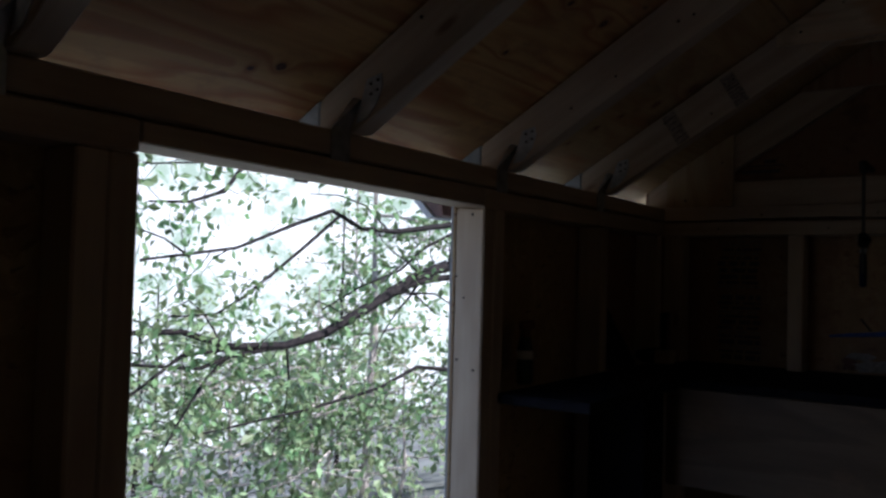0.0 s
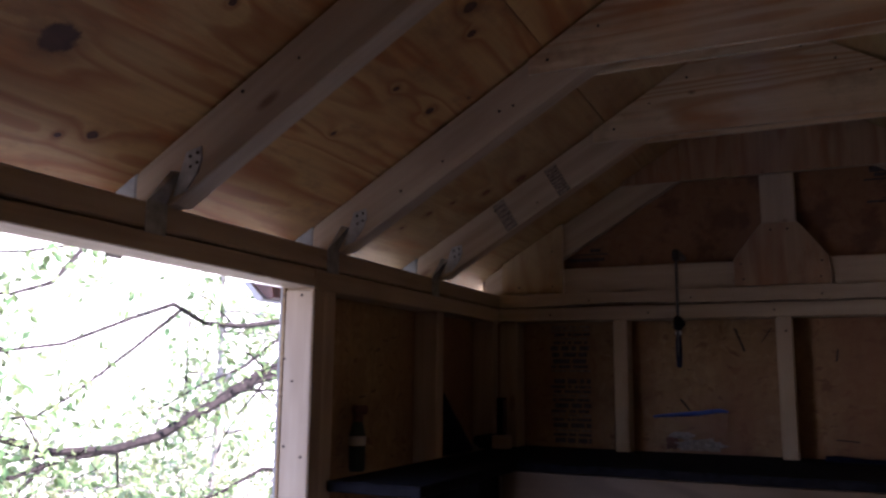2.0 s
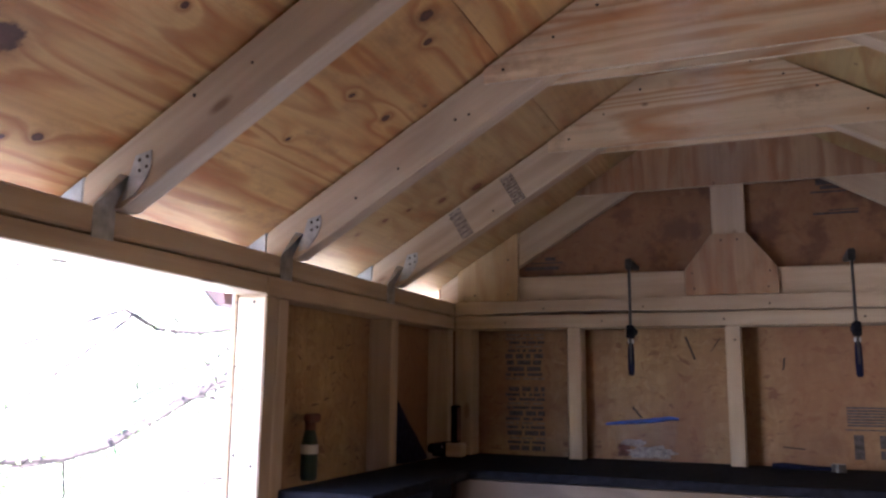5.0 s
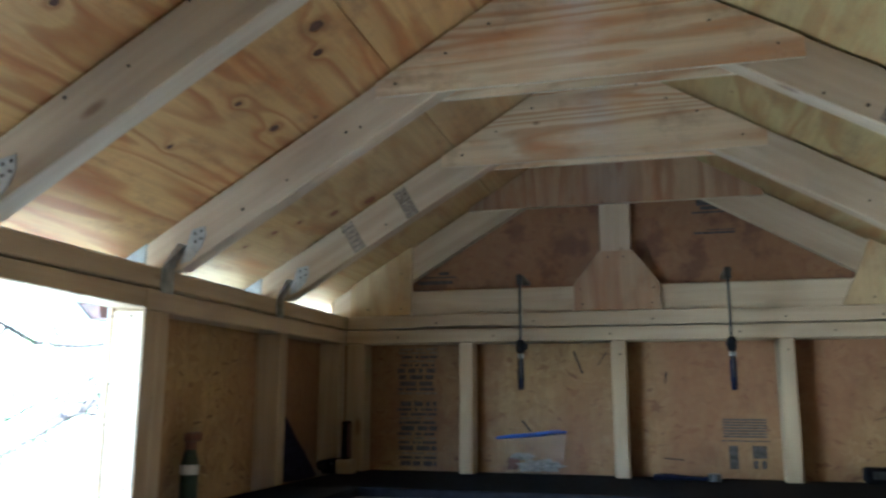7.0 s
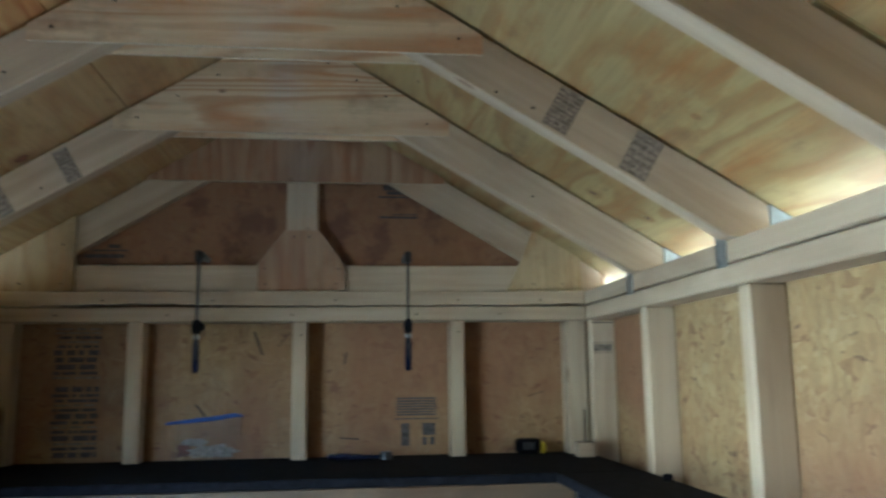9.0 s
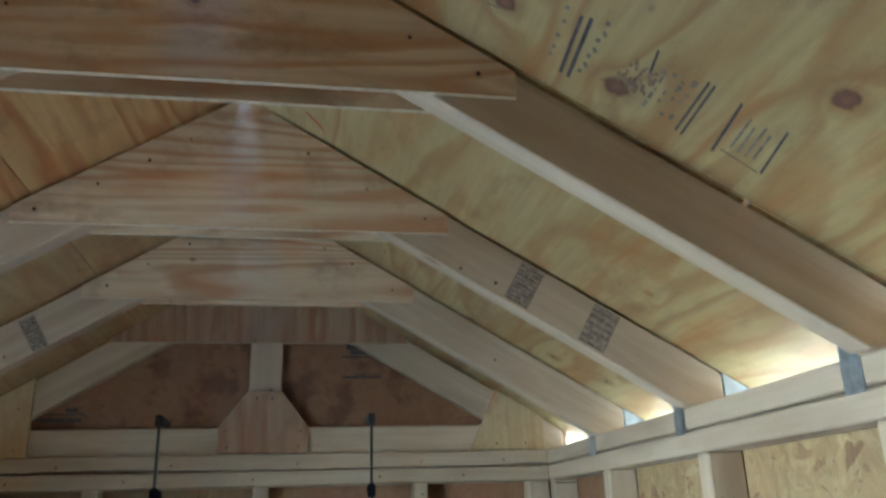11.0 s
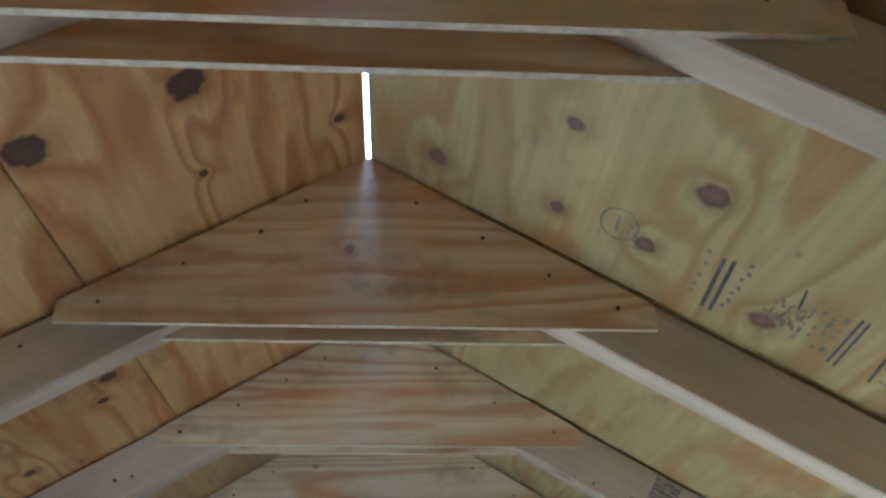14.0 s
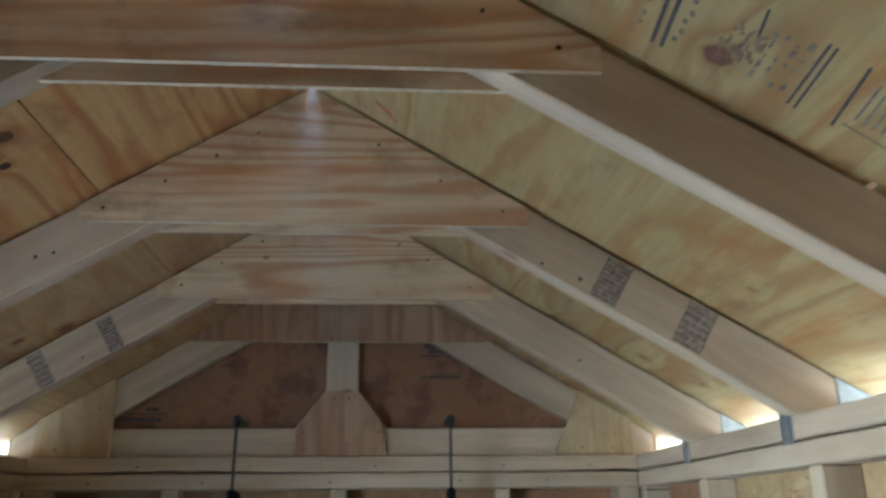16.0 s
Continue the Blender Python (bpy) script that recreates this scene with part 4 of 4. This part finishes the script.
# ---- woodland outside the doorway ----
def leaves(name, centres, size, material, parent, seed, droop=0.5):
    """Many small folded leaves, one mesh."""
    rng = np.random.default_rng(seed)
    c = np.asarray(centres, float)
    n = len(c)
    d = rng.normal(size=(n, 3))
    d[:, 2] -= droop
    d /= np.linalg.norm(d, axis=1)[:, None]
    up = rng.normal(size=(n, 3)) + np.array([0, 0, 1.2])
    s_ = np.cross(d, up)
    s_ /= np.linalg.norm(s_, axis=1)[:, None]
    nn = np.cross(s_, d)
    L = size * rng.uniform(0.6, 1.25, n)[:, None]
    v = np.stack([c, c + d * L * 0.5 + s_ * L * 0.27 + nn * L * 0.08, c + d * L, c + d * L * 0.5 - s_ * L * 0.27 + nn * L * 0.08], 1).reshape(-1, 3)
    k = 4 * np.arange(n)[:, None]
    f = np.concatenate([k + np.array([[0, 1, 2]]), k + np.array([[0, 2, 3]])])
    me = bpy.data.meshes.new(name)
    me.from_pydata(v.tolist(), [], f.tolist())
    me.materials.append(material)
    ob = new(name, me)
    ob.parent = parent
    return tagged(ob, kind="stuff")


def wander(p, d, length, steps, rng, jitter=0.25, sag=-0.02):
    pts = [Vector(p)]
    d = Vector(d).normalized()
    for _ in range(steps):
        d = (d + Vector(rng.normal(size=3)) * jitter + Vector((0, 0, sag))).normalized()
        pts.append(pts[-1] + d * length / steps)
    return pts


def tree(name, trunk, radii, limbs, seed, label, leaf_mat, bark, leaf, twigs=14, per_twig=16, spread=0.10, fine=99, boost=1.0):
    rng = np.random.default_rng(seed)
    t_ = thing(name, label, "tree", group="woodland trees")
    part("trunk", tube(bmesh.new(), trunk, radii, 10), bark, t_)
    centres = []
    big = []
    for li, (pts, r0, r1) in enumerate(limbs):
        n = len(pts)
        full = li >= fine                   # the unseen crown added for shade is denser
        limb = part("limb", tube(bmesh.new(), pts, [r0 + (r1 - r0) * i / (n - 1) for i in range(n)], 7), bark, t_)
        bm = bmesh.new()
        for k in range(int(twigs * (boost if full else 1))):
            f = rng.uniform(0.05, 1.0) * (n - 1)
            i = min(int(f), n - 2)
            p = Vector(pts[i]).lerp(Vector(pts[i + 1]), f - i)
            ax = (Vector(pts[i + 1]) - Vector(pts[i])).normalized()
            d = (ax * 0.6 + Vector(rng.normal(size=3)) * 0.8).normalized()
            tw = wander(p, d, rng.uniform(0.25, 0.75) * (1.5 if full else 1), 5, rng, 0.28, -0.06)
            tube(bm, tw, [r1 * 0.55, r1 * 0.45, r1 * 0.38, r1 * 0.3, r1 * 0.22, r1 * 0.12], 4)
            for _ in range(per_twig):
                g = rng.uniform(0.25, 1.0) * 5
                a = min(int(g), 4)
                q = tw[a].lerp(tw[a + 1], g - a)
                (big if full else centres).append(np.array(q) + rng.normal(size=3) * spread * (3 if full else 1))
        tagged(part("twig_spray", bm, bark, limb), kind="stuff")
    leaves("crown", centres, leaf, leaf_mat, t_, seed)
    if big:
        leaves("unseen_shade_crown", big, leaf * 2.2, leaf_mat, t_, seed + 1)
    return t_


# the near tree: its trunk stands north of the doorway and its limbs reach across it
near_limbs = [
    ([(-3.7, 5.05, 1.62), (-3.9, 4.3, 1.60), (-4.0, 3.56, 1.50), (-4.0, 3.12, 1.39), (-4.0, 2.58, 1.17), (-4.0, 2.07, 0.98), (-4.0, 1.70, 0.92), (-4.0, 1.24, 0.94), (-4.0, 0.86, 1.05), (-4.0, 0.4, 1.06)], 0.062, 0.015),
    ([(-3.7, 5.05, 1.40), (-3.9, 4.3, 1.42), (-3.98, 3.56, 1.41), (-3.98, 3.13, 1.36), (-3.99, 2.8, 1.26)], 0.034, 0.024),
    ([(-4.0, 1.75, 0.925), (-4.0, 1.24, 0.88), (-4.0, 1.0, 0.82), (-4.0, 0.5, 0.88)], 0.022, 0.008),
    ([(-3.7, 5.0, 2.10), (-3.9, 4.4, 1.97), (-4.0, 3.54, 1.86), (-4.0, 2.88, 1.77), (-4.0, 2.46, 1.77), (-4.0, 2.14, 1.88), (-4.0, 1.78, 1.76), (-4.0, 1.26, 1.57), (-4.0, 0.56, 1.47)], 0.032, 0.008),
    ([(-3.8, 4.9, 0.52), (-4.0, 3.6, 0.61), (-4.0, 3.22, 0.66), (-4.0, 2.72, 0.53), (-4.0, 1.97, 0.46), (-4.0, 1.05, 0.42)], 0.024, 0.007),
    ([(-4.0, 2.22, 1.85), (-4.0, 1.83, 1.58), (-4.0, 1.34, 1.26), (-4.0, 1.11, 1.15), (-4.0, 0.74, 1.14)], 0.014, 0.006),
    ([(-4.0, 1.36, 0.93), (-4.0, 0.87, 0.91), (-4.0, 0.59, 0.74), (-4.0, 0.35, 0.62)], 0.016, 0.006),
    ([(-4.0, 1.24, 0.90), (-4.0, 1.06, 0.76), (-4.0, 0.89, 0.55), (-4.0, 0.72, 0.30)], 0.014, 0.005),
    ([(-3.8, 4.9, 2.30), (-4.0, 3.74, 1.82), (-4.0, 3.29, 1.66), (-4.0, 2.95, 1.46), (-4.0, 2.48, 1.33), (-4.0, 2.06, 1.16)], 0.018, 0.006),
    ([(-4.0, 1.72, 0.94), (-4.0, 1.75, 0.71), (-4.0, 1.72, 0.42), (-4.0, 1.54, 0.30)], 0.011, 0.004),
    ([(-4.4, 2.2, 2.75), (-4.2, 1.6, 2.3), (-4.0, 1.14, 1.92), (-4.0, 0.88, 1.83), (-4.0, 0.60, 1.81)], 0.022, 0.006),
    ([(-4.3, 1.9, 2.45), (-4.1, 1.4, 2.2), (-4.0, 0.95, 2.08), (-4.0, 0.55, 2.02)], 0.014, 0.005),
    ([(-4.0, 0.90, 1.50), (-4.0, 0.72, 1.60), (-4.0, 0.5, 1.66)], 0.009, 0.004),
    ([(-4.0, 2.8, 1.77), (-4.0, 2.5, 1.95), (-4.0, 2.2, 2.0), (-4.0, 1.9, 1.98)], 0.010, 0.004),
]
LIFT = 0.15                        # the whole spray of limbs hangs this much higher
near_limbs = [([(x, y, z + LIFT) for x, y, z in pts], r0, r1) for pts, r0, r1 in near_limbs]
# unseen upper limbs, added to hold sky light back from the doorway
crng = np.random.default_rng(21)
for q in range(7):
    end = Vector((crng.uniform(-4.3, -1.8), crng.uniform(-3.5, 4.5), crng.uniform(3.6, 6.8)))
    p0 = Vector((-3.75, 5.0, crng.uniform(3.4, 7.0)))
    near_limbs.append(([p0.lerp(end, f) + Vector((0, 0, 0.5 * math.sin(math.pi * f))) for f in (0, 0.25, 0.5, 0.75, 1.0)], 0.04, 0.010))
tree("tree", [(-3.5, 5.3, -0.35), (-3.5, 5.25, 0.8), (-3.6, 5.1, 2.2), (-3.7, 5.0, 3.6), (-3.8, 5.0, 5.5), (-3.75, 5.0, 7.6)], [0.17, 0.14, 0.12, 0.10, 0.08, 0.03], near_limbs, 11,
     "leafy tree whose bare limbs reach across the doorway", LEAF, BARK, 0.075, 10, 14, 0.055, 14, 1.2)

rng = np.random.default_rng(5)
for k, (x, y, h, r) in enumerate(((-5.5, 4.35, 6.0, 0.055), (-8.5, 7.2, 3.4, 0.05), (-10.5, 5.0, 2.3, 0.05), (-12.0, 11.5, 5.0, 0.07), (-14.0, 7.8, 3.0, 0.06), (-6.5, 4.6, 2.2, 0.04), (-6.0, 2.9, 1.7, 0.03), (-5.0, 4.3, 1.3, 0.025), (-5.2, 5.6, 1.6, 0.03), (-5.6, 3.6, 1.2, 0.025),
                                  (-5.8, 2.2, 1.5, 0.022), (-6.4, 3.9, 1.8, 0.025), (-7.2, 5.6, 2.2, 0.03))):
    z0 = -0.30 - 0.25 * max(0, -3 - x)
    h += 0.12 * max(0, -3 - x)
    trunk = [(x, y, z0), (x + 0.05, y + 0.04, z0 + h * 0.3), (x - 0.03, y + 0.08, z0 + h * 0.65), (x + 0.04, y, z0 + h)]
    limbs = []
    for q in range(11):
        f = rng.uniform(0.15, 0.85)
        p = (x, y + 0.05, z0 + h * f)
        a = rng.uniform(0, 2 * math.pi)
        limbs.append((wander(p, (math.cos(a), math.sin(a), rng.uniform(-0.05, 0.5)), rng.uniform(0.9, 1.8), 6, rng, 0.16, -0.03), r * 0.35, 0.006))
    tree("tree", trunk, [r, r * 0.85, r * 0.6, r * 0.25], limbs, 100 + k, "slender woodland tree with loose grey-green foliage", LEAF if k in (0, 5) else LEAF2, BARK2 if k in (0, 3) or k > 4 else BARK, 0.115, 8, 9, 0.10)
